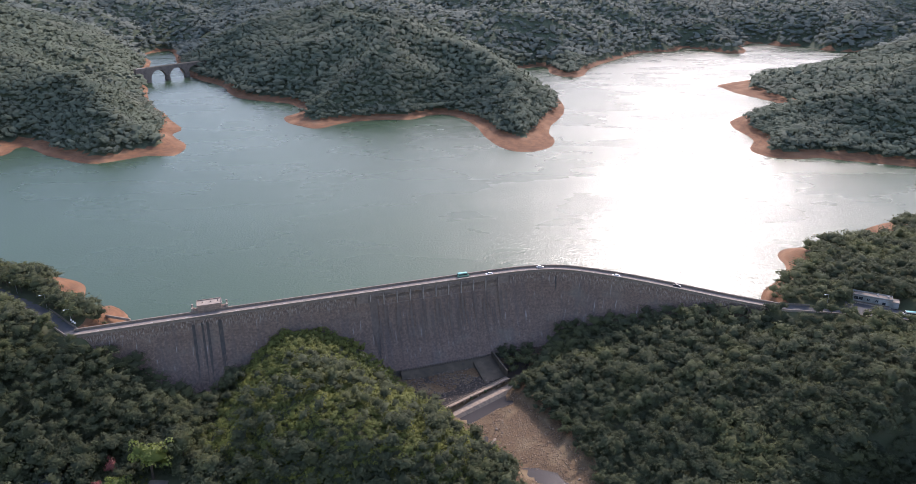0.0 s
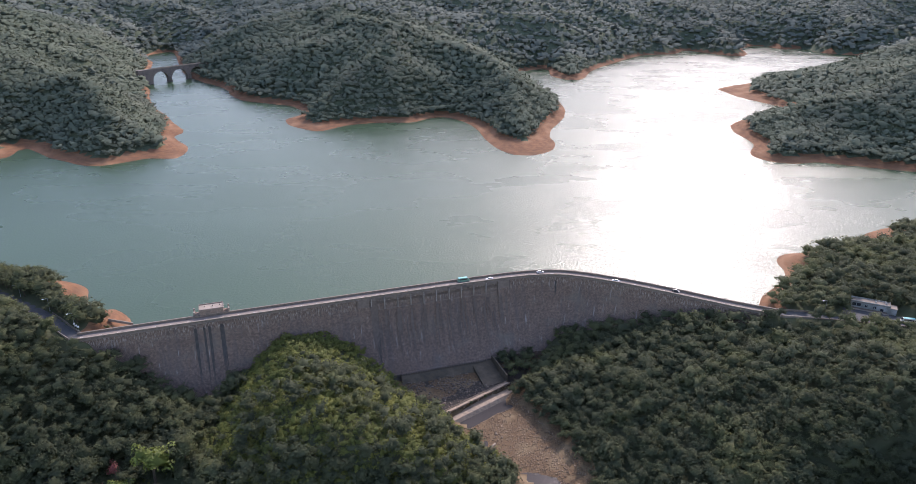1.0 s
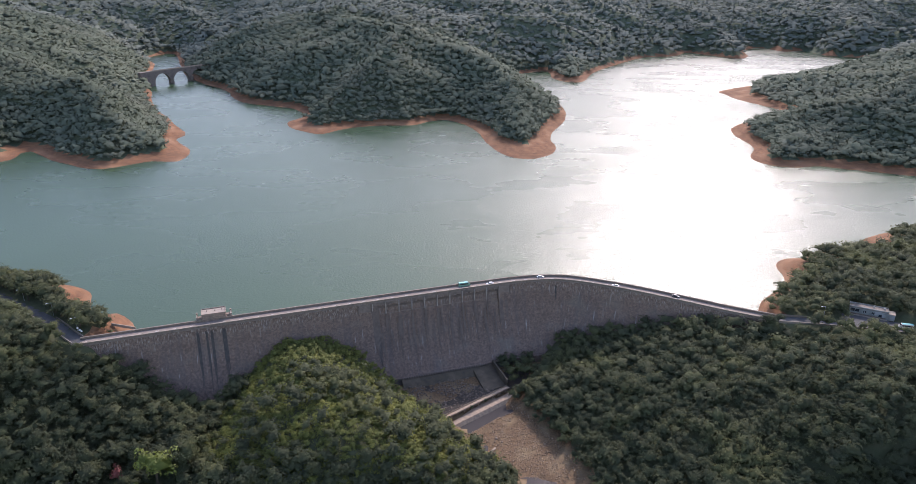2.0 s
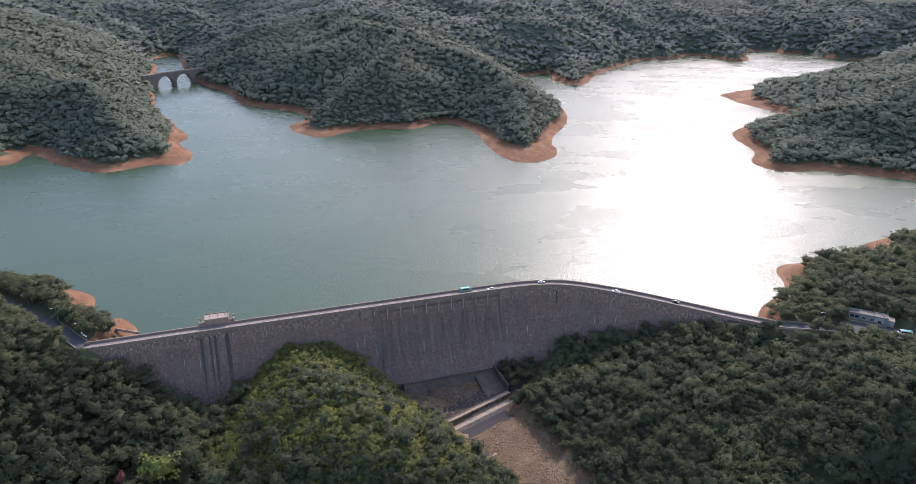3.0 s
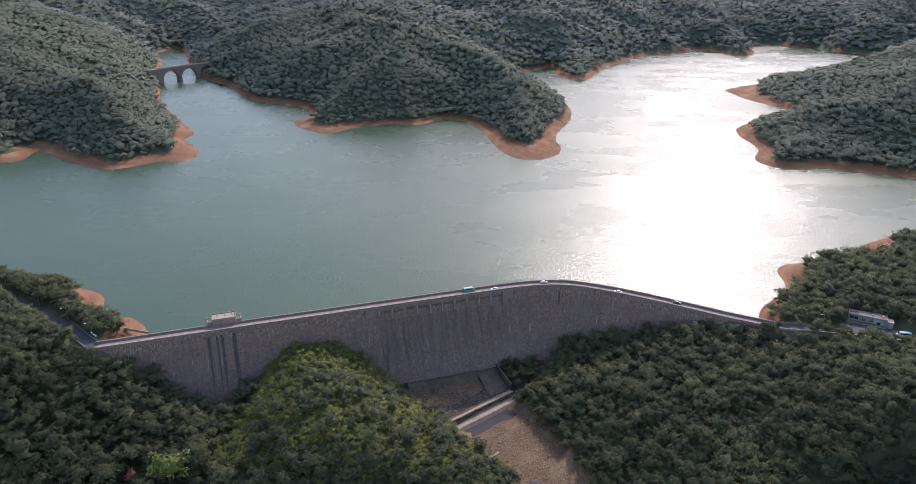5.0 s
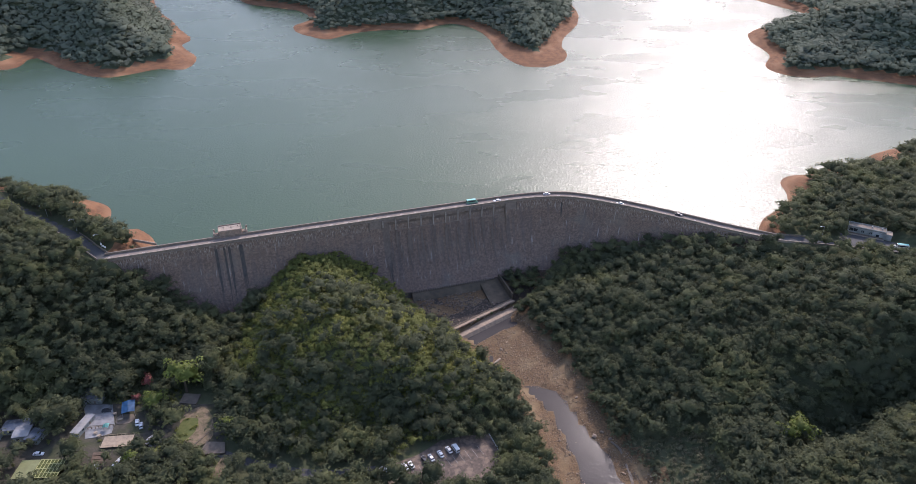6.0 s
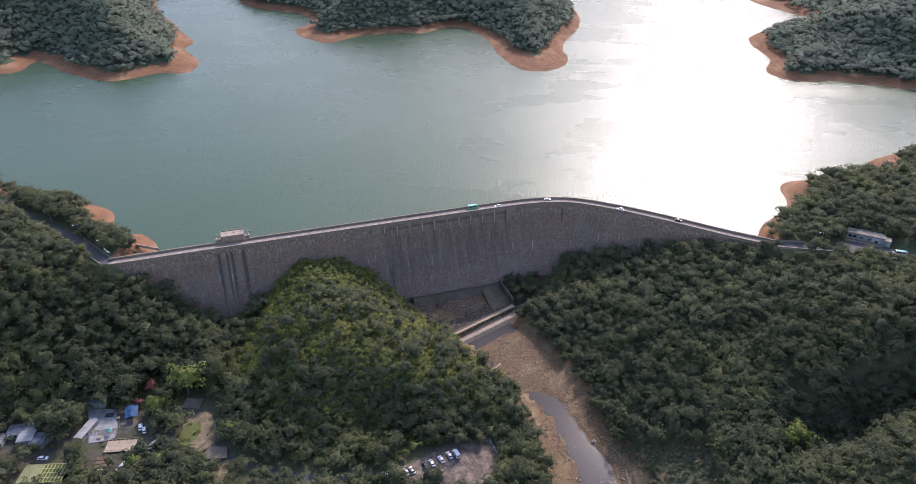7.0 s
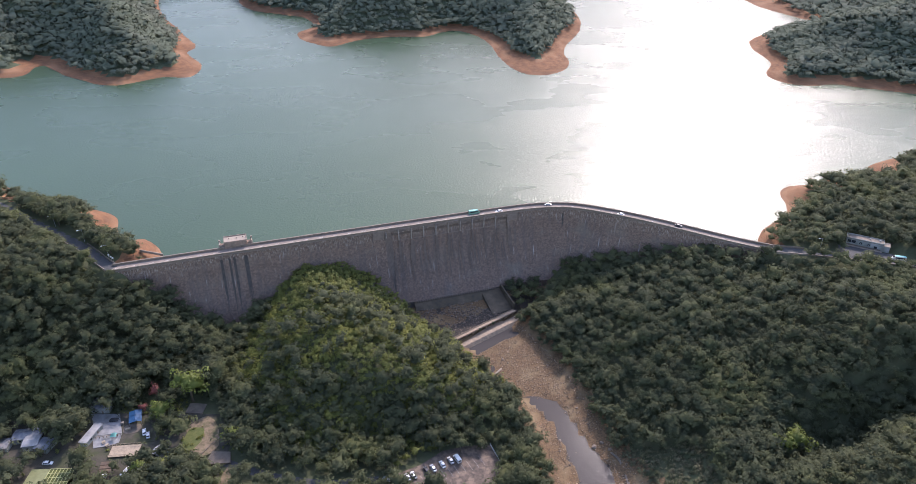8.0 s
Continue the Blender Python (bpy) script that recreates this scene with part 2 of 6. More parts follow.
M_WHITE = mat("white_paint", (0.78, 0.78, 0.76), (0.66, 0.66, 0.65), 0.6, rough=0.5)
M_WALLW = mat("white_render", (0.23, 0.245, 0.225), (0.17, 0.18, 0.165), 0.4, rough=0.8, c3=(0.32, 0.33, 0.32), scale3=0.25)
M_SILVER = mat("silver_paint", (0.55, 0.56, 0.58), (0.5, 0.51, 0.53), 2.0, rough=0.3, metal=0.5)
M_DARKCAR = mat("dark_paint", (0.03, 0.032, 0.037), (0.025, 0.026, 0.03), 2.0, rough=0.25)
M_CREAM = mat("cream_paint", (0.66, 0.62, 0.50), (0.6, 0.56, 0.46), 1.0, rough=0.4)
M_GREEN = mat("green_paint", (0.12, 0.24, 0.18), (0.14, 0.27, 0.20), 1.0, rough=0.4)
M_GLASS = mat("dark_glass", (0.02, 0.024, 0.028), (0.03, 0.034, 0.04), 0.5, rough=0.08)
M_RUBBER = mat("rubber", (0.02, 0.02, 0.02), (0.03, 0.03, 0.03), 5.0, rough=0.9)
M_STEEL = mat("galvanised_steel", (0.45, 0.46, 0.47), (0.35, 0.36, 0.37), 1.5, rough=0.45, metal=0.7)
M_OLDWHITE = mat("weathered_white_roofing", (0.27, 0.27, 0.27), (0.19, 0.19, 0.195), 0.4, rough=0.6, c3=(0.25, 0.24, 0.22), scale3=0.25)
M_ZINC = mat("metal_roofing", (0.145, 0.16, 0.185), (0.095, 0.105, 0.125), 0.3, rough=0.5, metal=0.2, c3=(0.3, 0.27, 0.24), scale3=0.2)
M_BLUE = mat("blue_canvas", (0.028, 0.12, 0.27), (0.02, 0.09, 0.21), 0.5, rough=0.6)
M_TEAL = mat("teal_canvas", (0.16, 0.45, 0.42), (0.12, 0.36, 0.34), 0.5, rough=0.6)
M_YELLOW = mat("yellow_green_sheet", (0.20, 0.21, 0.09), (0.145, 0.15, 0.06), 0.3, rough=0.6)
M_STRAW = mat("pale_timber", (0.36, 0.285, 0.20), (0.26, 0.205, 0.145), 0.6, rough=0.85)
M_RED = mat("red_blossom", (0.18, 0.045, 0.037), (0.115, 0.038, 0.030), 0.8, rough=0.7, translucent=0.2, island=0.3)
M_LINE = mat("road_marking", (0.72, 0.71, 0.68), (0.55, 0.54, 0.52), 1.0, rough=0.8)
M_WEIR = mat("worn_concrete", (0.36, 0.262, 0.178), (0.225, 0.165, 0.115), 0.6, rough=0.9, c3=(0.20, 0.155, 0.115), scale3=0.25, bump=0.4)
M_VYARD = mat("yard_concrete", (0.235, 0.235, 0.235), (0.165, 0.165, 0.168), 0.35, rough=0.85, c3=(0.13, 0.128, 0.12), scale3=0.2, bump=0.2)
M_OLDWOOD = mat("old_brown_timber", (0.135, 0.092, 0.062), (0.075, 0.054, 0.040), 0.8, rough=0.9, bump=0.3)
M_LATTICE = mat("yellow_lattice", (0.36, 0.36, 0.15), (0.28, 0.28, 0.11), 0.5, rough=0.6)
M_MOSS = mat("mossy_concrete", (0.080, 0.060, 0.036), (0.050, 0.040, 0.028), 0.35, rough=0.85, c3=(0.105, 0.080, 0.052), scale3=0.12, bump=0.5)
M_WET = mat("wet_rock", (0.075, 0.064, 0.054), (0.04, 0.036, 0.032), 0.5, rough=0.5, bump=0.8, bump_scale=1.2)
M_POOLROCK = mat("dark_rubble", (0.15, 0.112, 0.082), (0.085, 0.066, 0.050), 0.9, rough=0.8, island=0.4)
M_ALGAE_SHADE = mat("black_algae_shade", (0.05, 0.045, 0.042), (0.075, 0.066, 0.06), 0.6, rough=0.9)


# ---- helpers of this scene ----
def empty(name, x=0.0, y=0.0, z=0.0, rz=0.0):
    ob = new(name)
    ob.empty_display_size = 0.5
    ob.matrix_basis = pose(x, y, z, 0, 0, rz)
    return ob


def link(name, me, material, parent=None, label=""):
    if not me.materials and material:
        me.materials.append(material)
    ob = new(name, me)
    if parent:
        ob.parent = parent
    if label:
        tagged(ob, label)
    return ob


def part(name, bm, material, parent, label="", smooth=False):
    me = bpy.data.meshes.new(name)
    bm.normal_update()
    bm.to_mesh(me)
    bm.free()
    if smooth:
        me.polygons.foreach_set("use_smooth", [True] * len(me.polygons))
    return link(name, me, material, parent, label)


def box_bm(sx, sy, sz, at=(0, 0, 0), bevel=0.0, rz=0.0, bm=None, taper=1.0):
    """A box whose base is centred at `at`."""
    own = bm is None
    bm = bm or bmesh.new()
    m = Matrix.Translation(at) @ Matrix.Rotation(radians(rz), 4, "Z") @ Matrix.Translation((0, 0, sz / 2)) @ Matrix.Diagonal((sx, sy, sz, 1))
    r = bmesh.ops.create_cube(bm, size=1, matrix=m)
    if taper != 1.0:
        c = Vector(at)
        for v in r["verts"]:
            if v.co.z > at[2] + sz * 0.5:
                v.co.x, v.co.y = c.x + (v.co.x - c.x) * taper, c.y + (v.co.y - c.y) * taper
    if bevel and own:
        bmesh.ops.bevel(bm, geom=list(bm.edges), offset=bevel, segments=2, affect="EDGES", profile=0.6)
    return bm


def cyl_bm(r, h, at=(0, 0, 0), seg=12, r2=None, axis="Z", bm=None):
    bm = bm or bmesh.new()
    rot = {"Z": Matrix.Identity(4), "X": Matrix.Rotation(radians(90), 4, "Y"), "Y": Matrix.Rotation(radians(90), 4, "X")}[axis]
    m = Matrix.Translation(at) @ rot @ (Matrix.Translation((0, 0, h / 2)) if axis == "Z" else Matrix.Identity(4))
    bmesh.ops.create_cone(bm, cap_ends=True, segments=seg, radius1=r, radius2=r if r2 is None else r2, depth=h, matrix=m)
    return bm


def np_mesh(name, verts, faces, mats=(), slots=None, smooth=False, uv=None, normals=None):
    """A mesh from numpy arrays; faces is (n, 3) or (n, 4)."""
    me = bpy.data.meshes.new(name)
    k = faces.shape[1]
    me.vertices.add(len(verts))
    me.vertices.foreach_set("co", np.ascontiguousarray(verts, np.float32).ravel())
    me.loops.add(faces.size)
    me.loops.foreach_set("vertex_index", np.ascontiguousarray(faces, np.int32).ravel())
    me.polygons.add(len(faces))
    me.polygons.foreach_set("loop_start", np.arange(0, faces.size, k, dtype=np.int32))
    if slots is not None:
        me.polygons.foreach_set("material_index", np.ascontiguousarray(slots, np.int32))
    if smooth:
        me.polygons.foreach_set("use_smooth", np.ones(len(faces), bool))
    for m in mats:
        me.materials.append(m)
    if uv is not None:
        me.uv_layers.new(name="UVMap").data.foreach_set("uv", np.ascontiguousarray(uv[faces.ravel()], np.float32).ravel())
    me.update(calc_edges=True)
    me.validate()
    if normals is not None:
        me.attributes.new("custom_normal", "FLOAT_VECTOR", "POINT").data.foreach_set("vector", np.ascontiguousarray(normals, np.float32).ravel())
    return me


def spline(points, n=8, closed=False):
    """Catmull-Rom through plan points, n steps a span."""
    p = np.array(points, float)
    out = []
    m = len(p)
    for i in range(m if closed else m - 1):
        a, b, c, d = (p[(i + k - 1) % m] if closed else p[min(max(i + k - 1, 0), m - 1)] for k in range(4))
        for t in np.arange(n) / n:
            out.append(0.5 * (2 * b + (c - a) * t + (2 * a - 5 * b + 4 * c - d) * t ** 2 + (3 * b - a - 3 * c + d) * t ** 3))
    if not closed:
        out.append(p[-1])
    return np.array(out)


def seg_dist(x, y, line, closed=False):
    """Distance from plan points to a polyline, and which side: +1 left of its run."""
    a = line if closed else line[:-1]
    b = np.roll(line, -1, 0) if closed else line[1:]
    best, side = np.full(x.shape, 1e18), np.ones(x.shape)
    for (ax, ay), (bx, by) in zip(a, b):
        dx, dy = bx - ax, by - ay
        t = np.clip(((x - ax) * dx + (y - ay) * dy) / (dx * dx + dy * dy + 1e-9), 0, 1)
        ex, ey = x - ax - t * dx, y - ay - t * dy
        d = ex * ex + ey * ey
        near = d < best
        best = np.where(near, d, best)
        side = np.where(near, np.sign(dx * (y - ay) - dy * (x - ax)), side)
    return np.sqrt(best), side


def inside(x, y, poly):
    r = np.zeros(x.shape, bool)
    for (ax, ay), (bx, by) in zip(poly, np.roll(poly, -1, 0)):
        if ay != by:
            r ^= ((ay > y) != (by > y)) & (x < (bx - ax) * (y - ay) / (by - ay) + ax)
    return r


def vnoise(x, y, seed=0):
    """Smooth value noise in plan, -1 to 1."""
    xi, yi = np.floor(x).astype(np.int64), np.floor(y).astype(np.int64)
    u, v = x - xi, y - yi
    u, v = u * u * (3 - 2 * u), v * v * (3 - 2 * v)

    def h(i, j):
        n = (i * 374761393 + j * 668265263 + seed * 1442695) & 0x7FFFFFFF
        n = ((n ^ (n >> 13)) * 1274126177) & 0x7FFFFFFF
        return ((n ^ (n >> 16)) & 0xFFFF) / 32767.5 - 1

    return (h(xi, yi) * (1 - u) + h(xi + 1, yi) * u) * (1 - v) + (h(xi, yi + 1) * (1 - u) + h(xi + 1, yi + 1) * u) * v


def fbm(x, y, size, octaves=4, seed=0):
    r, a, tot = 0, 1.0, 0
    for k in range(octaves):
        r = r + a * vnoise(x / size + 17.3 * k, y / size - 9.1 * k, seed + k)
        tot += a
        a, size = a * 0.5, size * 0.5
    return r / tot


def sstep(a, b, v):
    t = np.clip((v - a) / (b - a), 0, 1)
    return t * t * (3 - 2 * t)


# ---- plan of the land ----
CREST = 5.3
AXIS = spline([(-196, 313), (-141.5, 333.0), (-61.5, 361.5), (-22, 375.5), (20, 390.2), (40, 396.2), (57, 398.6), (73, 396.8), (98.5, 387), (126.5, 372.5), (154.5, 356.5), (177, 345.5)], 6)
AXIS_LONG = np.vstack([[(-900, 640), (-320, 400), (-262, 362), (-236, 345), (-212, 326)], AXIS, [(200, 342), (229, 336), (262, 329), (330, 312), (1200, 200)]])

SHORE_NEAR_LEFT = [(-177, 325), (-179, 337), (-186, 347), (-198, 356), (-207, 354), (-217, 364), (-226, 382), (-240, 392), (-262, 400), (-330, 430), (-470, 520), (-640, 640)]
SHORE_LEFT_HILL = [(-600, 690), (-520, 690), (-471, 697), (-478, 742), (-440, 712), (-406, 688), (-366, 667), (-344, 679), (-323, 700), (-293, 703), (-298, 750), (-332, 800), (-333, 832), (-366, 885), (-445, 1010), (-505, 1140), (-560, 1240), (-640, 1480), (-712, 1620)]
SHORE_BAY = [(-710, 1710), (-680, 1700), (-585, 1480), (-520, 1340), (-445, 1230), (-384, 1155), (-343, 1069), (-298, 1033), (-238, 1000), (-215, 950), (-229, 906), (-207, 861), (-173, 836), (-144, 870), (-109, 890), (-64, 892), (-42, 918), (-19, 928), (8, 893), (22, 849), (36, 770), (58, 727), (80, 722), (103, 748), (111, 785), (111, 840), (147, 960), (146, 1100), (96, 1250), (40, 1310)]
SHORE_FAR = [(60, 1350), (120, 1400), (176, 1440), (174, 1341), (197, 1290), (228, 1302), (270, 1430), (357, 1583), (439, 1704), (516, 1732), (570, 1815), (605, 1775), (653, 1690), (698, 1740), (742, 1880), (815, 1950), (840, 1860), (896, 1880), (900, 1780), (973, 1720), (1090, 1690), (1100, 1640)]
SHORE_RIGHT = [(960, 1600), (750, 1440), (560, 1290), (448, 1205), (434, 1165), (445, 1090), (466, 1030), (470, 1000), (400, 945), (352, 893), (340, 856), (335, 779), (314, 732), (321, 704), (345, 693), (373, 700), (400, 684), (480, 655), (640, 620), (640, 575), (480, 560), (358, 513), (317, 494), (299, 482), (294, 468), (270, 464), (243, 450), (226, 446), (216, 434), (214, 418), (209, 404), (196, 390), (184, 378), (177, 366), (174, 357)]
_outline = spline(SHORE_NEAR_LEFT + SHORE_LEFT_HILL + SHORE_BAY + SHORE_FAR + SHORE_RIGHT, 5)
_wob = fbm(_outline[:, 0], _outline[:, 1], 28, 3, 5)[:, None] * np.array([[3.0, 3.0]]) * np.clip((_outline[:, 1:2] - 360) / 120, 0, 1)
LAKE = np.vstack([_outline + _wob, AXIS[::-1]])
FAR_POND = spline([(1150, 1880), (1250, 2020), (1330, 2090), (1500, 2100), (1450, 1960), (1260, 1880)], 4, True)
# slope of the bare drawdown shore: x, y, radius, slope
SHORES = [(-60, 890, 170, 0.26), (80, 740, 75, 0.115), (-195, 870, 60, 0.15), (-400, 690, 120, 0.25), (-300, 720, 50, 0.13), (400, 690, 110, 0.26), (335, 780, 50, 0.22), (450, 1185, 80, 0.07), (222, 432, 26, 0.32), (192, 385, 30, 0.6), (300, 478, 30, 0.28), (-232, 383, 36, 0.30), (-197, 350, 18, 0.4), (210, 1310, 60, 0.15), (-510, 1150, 130, 0.45), (-640, 1480, 220, 0.45), (-470, 1290, 90, 0.4), (420, 1680, 330, 0.42), (800, 1880, 220, 0.4), (90, 1390, 90, 0.3), (980, 1700, 200, 0.4), (-330, 820, 45, 0.13)]

RIVER_L = spline([(-24, 330), (-6, 318), (1, 309), (8, 298), (17, 284), (26, 275), (33, 261), (38, 245), (41, 228), (43, 208), (44, 150), (20, 0), (-60, -300)], 5)
RIVER_R = spline([(38, 352), (30, 340), (29, 331), (36, 318), (47, 299), (53, 285), (58, 271), (61, 258), (66, 240), (73, 223), (82, 206), (90, 150), (70, 0), (10, -300)], 5)
CHANNEL = spline([(14, 316), (8, 306), (11, 297), (22, 284), (33, 271), (42, 262), (49, 250), (56, 233), (61, 212), (66, 150), (45, 0)], 5)
ROAD_L = spline([(-196, 313), (-206, 321), (-222, 334.5), (-240, 347), (-262, 361), (-290, 379), (-340, 410)], 6)
ROAD_R = spline([(177, 345.5), (190, 343.5), (205, 341), (222, 337.5), (245, 332), (275, 325), (330, 312)], 6)
PADS = [(-10, 214, 34, 17, -38.0), (-178, 226, 34, 24, -37.2), (-126, 236, 10, 14, -36.5), (232, 350, 14, 9, 4.9)]   # x, y, half sizes, level
LANE = spline([(-240, 214), (-205, 214), (-165, 216), (-140, 224), (-122, 221), (-104, 214), (-84, 208), (-60, 205), (-38, 208)], 6)


def KNOLL(x, y):
    """The sunlit knoll between gully, river and car park."""
    return ((x + 47) / 70) ** 2 + ((y - 287) / 72) ** 2 < 1 + 0.25 * fbm(x, y, 25, 2, 77)


def BANK(x, y):
    """Low dry scrub on the river's right bank."""
    return (x > 66) & (x < 112 + 8 * fbm(x, y, 20, 2, 79)) & (y < 233 - 0.1 * (x - 75) + 5 * fbm(x, y, 18, 2, 78)) & (y > 150)


def side_of_dam(x, y):
    d, s = seg_dist(x, y, AXIS_LONG)
    return d * s


def land(x, y):
    """Height of the ground, distance from the lake's edge (positive on land), and across the dam's line (positive upstream)."""
    x, y = np.asarray(x, float), np.asarray(y, float)
    up = side_of_dam(x, y)
    d, _ = seg_dist(x, y, LAKE, True)
    d = np.where(inside(x, y, LAKE), -d, d)
    dp, _ = seg_dist(x, y, FAR_POND, True)
    dp = np.where(inside(x, y, FAR_POND), -dp, dp)
    d = np.minimum(d, dp)
    num, den = np.full(x.shape, 0.17 * 0.05), np.full(x.shape, 0.05)
    for tx, ty, tr, ts in SHORES:
        w = np.exp(-((x - tx) ** 2 + (y - ty) ** 2) / (0.6 * tr * tr))
        num, den = num + w * ts, den + w
    g = num / den
    rise = np.maximum(d - 5.0 / g, 0)
    rough = fbm(x, y, 320, 4, 11)
    ridge = 1 - np.abs(fbm(x, y, 420, 3, 23)) * 2.0
    lift = sstep(540, 640, y) * (1 - sstep(230, 330, x) * sstep(1500, 1300, y))
    steep = 0.335 + 0.36 * lift
    domed = np.where(rise < 200, rise - rise * rise / 540, 125.9 + (rise - 200) * 0.26)
    hill = (rise + (domed - rise) * lift) * (steep + 0.10 * rough + 0.09 * ridge) + np.minimum(rise * 0.10, 3.0) * fbm(x, y, 45, 3, 3)
    spurs = 1 - 2.2 * np.abs(fbm(x + 31, y, 150, 2, 29))
    hill = hill + np.minimum(rise * 0.30, 16.0) * (spurs - 0.35) * sstep(540, 640, y)
    hill = hill * (1 - 0.68 * np.exp(-(((x - 680) / 240) ** 2 + ((y - 1220) / 190) ** 2)))
    hill = np.where(hill > 150, 150 + (hill - 150) * 0.75, hill)
    h_up = np.where(d < 0, np.maximum(0.3 * d, -30), np.minimum(g * d, 5.0) + hill)
    near_e = sstep(620, 480, y)
    h_up = np.where(d > 0, np.minimum(h_up, 6 + 400 * (1 - near_e) + 0.10 * rise), h_up)
    # downstream valley
    dl, sl = seg_dist(x, y, RIVER_L)
    dr, sr = seg_dist(x, y, RIVER_R)
    dl, dr = -dl * sl, dr * sr            # positive out on the banks
    n1 = fbm(x, y, 60, 4, 31)
    right = -42.3 + 0.36 * np.maximum(dr, 0) * (1 - 0.0011 * np.maximum(dr, 0)) + 5.5 * n1 * sstep(8, 40, dr)
    gully = np.exp(-((x * 0.36 - (y - 209) * 0.93 - 45) / 16) ** 2) * sstep(40, 90, dr)
    right = right - 26 * gully
    spur = -14 - 0.30 * np.hypot((x - 245) * 0.6, (y - 178) * 1.3)
    right = np.maximum(np.minimum(right, 3 + 2 * n1), np.where(dr > 20, spur, -99))
    crest_x = -93 + 0.45 * np.clip(335 - y, 0, 130)
    knoll = -40 + 29.5 * np.exp(-((x - crest_x) / np.where(x < crest_x, 30.0 + 0.32 * np.clip(335 - y, 0, 90), 62.0 - 12.0 * sstep(295, 338, y))) ** 2) * sstep(202, 276, y + 0.12 * (x + 60)) + 2.0 * n1
    knoll = np.minimum(knoll, -42.3 + 0.62 * np.maximum(dl, 0))
    lh = -37 + 0.64 * np.maximum(0, (x + 172) * -0.5 + (y - 246) * 0.86 - 13) * sstep(-126, -186, x) + 2.5 * n1
    lh = np.minimum(lh, 9 + 3 * n1)
    left = np.maximum(knoll, lh)
    bed = -43.1 + 0.35 * fbm(x, y, 9, 3, 41) + 0.25 * fbm(x, y, 30, 2, 43)
    dc, _ = seg_dist(x, y, CHANNEL)
    bed = bed - 1.1 * sstep(6.6 + 0.06 * np.clip(258 - y, 0, 60), 3.6 + 0.06 * np.clip(258 - y, 0, 60), dc + 2.0 * fbm(x, y, 12, 2, 47)) * sstep(278, 262, y) - 1.0 * sstep(7.0, 4.0, seg_dist(x, y, np.array([(-2.0, 305.0), (28.0, 329.0)]))[0] + 1.5 * fbm(x, y, 10, 2, 49)) - 0.9 * sstep(5, 2.5, np.hypot(x - 14, y - 293))
    basin = (y - 312) * 0.767 - (x + 10) * 0.642
    bed = np.where(basin > -1, -42.1 + 1.0 * sstep(5, 15, basin - 0.12 * (x - 5) + 4 * fbm(x, y, 14, 2, 46)) + 0.5 * fbm(x, y, 7, 3, 45), bed)
    h_dn = np.where(dl > 0, left, np.where(dr > 0, right, bed))
    h_dn = np.where((dl > 0) & (dl < 6), np.minimum(h_dn, -42.6 + 0.3 * dl), h_dn)
    w = sstep(-3, 3, up)
    out = (np.abs(up) < 60) & ((x < -196) | (x > 177))
    w = np.where(out, sstep(-25, 25, up), w)
    h = h_dn * (1 - w) + h_up * w
    for line, lev, hw in ((ROAD_L, CREST - 0.05, 4.0), (ROAD_R, CREST - 0.05, 4.5), (LANE, -37.6, 3.5)):
        q, _ = seg_dist(x, y, line)
        k = sstep(hw + 7, hw, q)
        h = h * (1 - k) + lev * k
    for px, py, sx, sy, lev in PADS:
        q = np.maximum(np.abs(x - px) - sx, np.abs(y - py) - sy)
        k = sstep(24 if lev < -37.5 else 6, 0, q)
        h = h * (1 - k) + lev * k
    return h, d, up, dl, dr


def ground_z(x, y):
    return float(land(np.array([x]), np.array([y]))[0][0])


# ---- ground ----
def graded(stops):
    """Grid lines from (from, to, first step, last step)."""
    out = []
    for a, b, s0, s1 in stops:
        x, n = a, 0
        while x < b - 1e-6:
            out.append(x)
            x += s0 + (s1 - s0) * (x - a) / (b - a)
    out.append(stops[-1][1])
    return np.array(out)


_gx = graded([(-4600, -800, 260, 22), (-800, -330, 11, 9), (-330, 330, 4, 4), (330, 800, 9, 11), (800, 4600, 22, 260)])
_gy = graded([(-1500, 150, 160, 8), (150, 420, 4, 4), (420, 1000, 7, 8), (1000, 1950, 9, 14), (1950, 4900, 16, 220)])
_X, _Y = np.meshgrid(_gx, _gy)
_H, _D, _U, _DL, _DR = land(_X.ravel(), _Y.ravel())
_nx, _ny = len(_gx), len(_gy)
_i = (np.arange(_ny - 1)[:, None] * _nx + np.arange(_nx - 1)[None]).ravel()
_F = np.stack([_i, _i + 1, _i + 1 + _nx, _i + _nx], 1)
_hm, _dm, _um = _H[_F].mean(1), _D[_F].mean(1), _U[_F].mean(1)
_slot = np.where((_um > -1) & (_hm < 4.8), 1, np.where((_um < 0) & (_DL[_F].mean(1) < 10) & (_DR[_F].mean(1) < 8), 2, 0))
_xm, _ym = _X.ravel()[_F].mean(1), _Y.ravel()[_F].mean(1)
_slot = np.where((_um < -40) & (_hm > -40) & (_hm < -35.5) & (_xm > -222) & (_xm < -108) & (_ym > 192) & (_ym < 247), 3, _slot)
_slot = np.where((_slot == 0) & (_um > 0) & (_ym > 540), 4, _slot)
ground = link("ground", np_mesh("ground", np.stack([_X.ravel(), _Y.ravel(), _H], 1), _F, (M_SOIL, M_BEACH, M_GRAVEL, M_DIRT, M_UNDER), _slot, True), None)
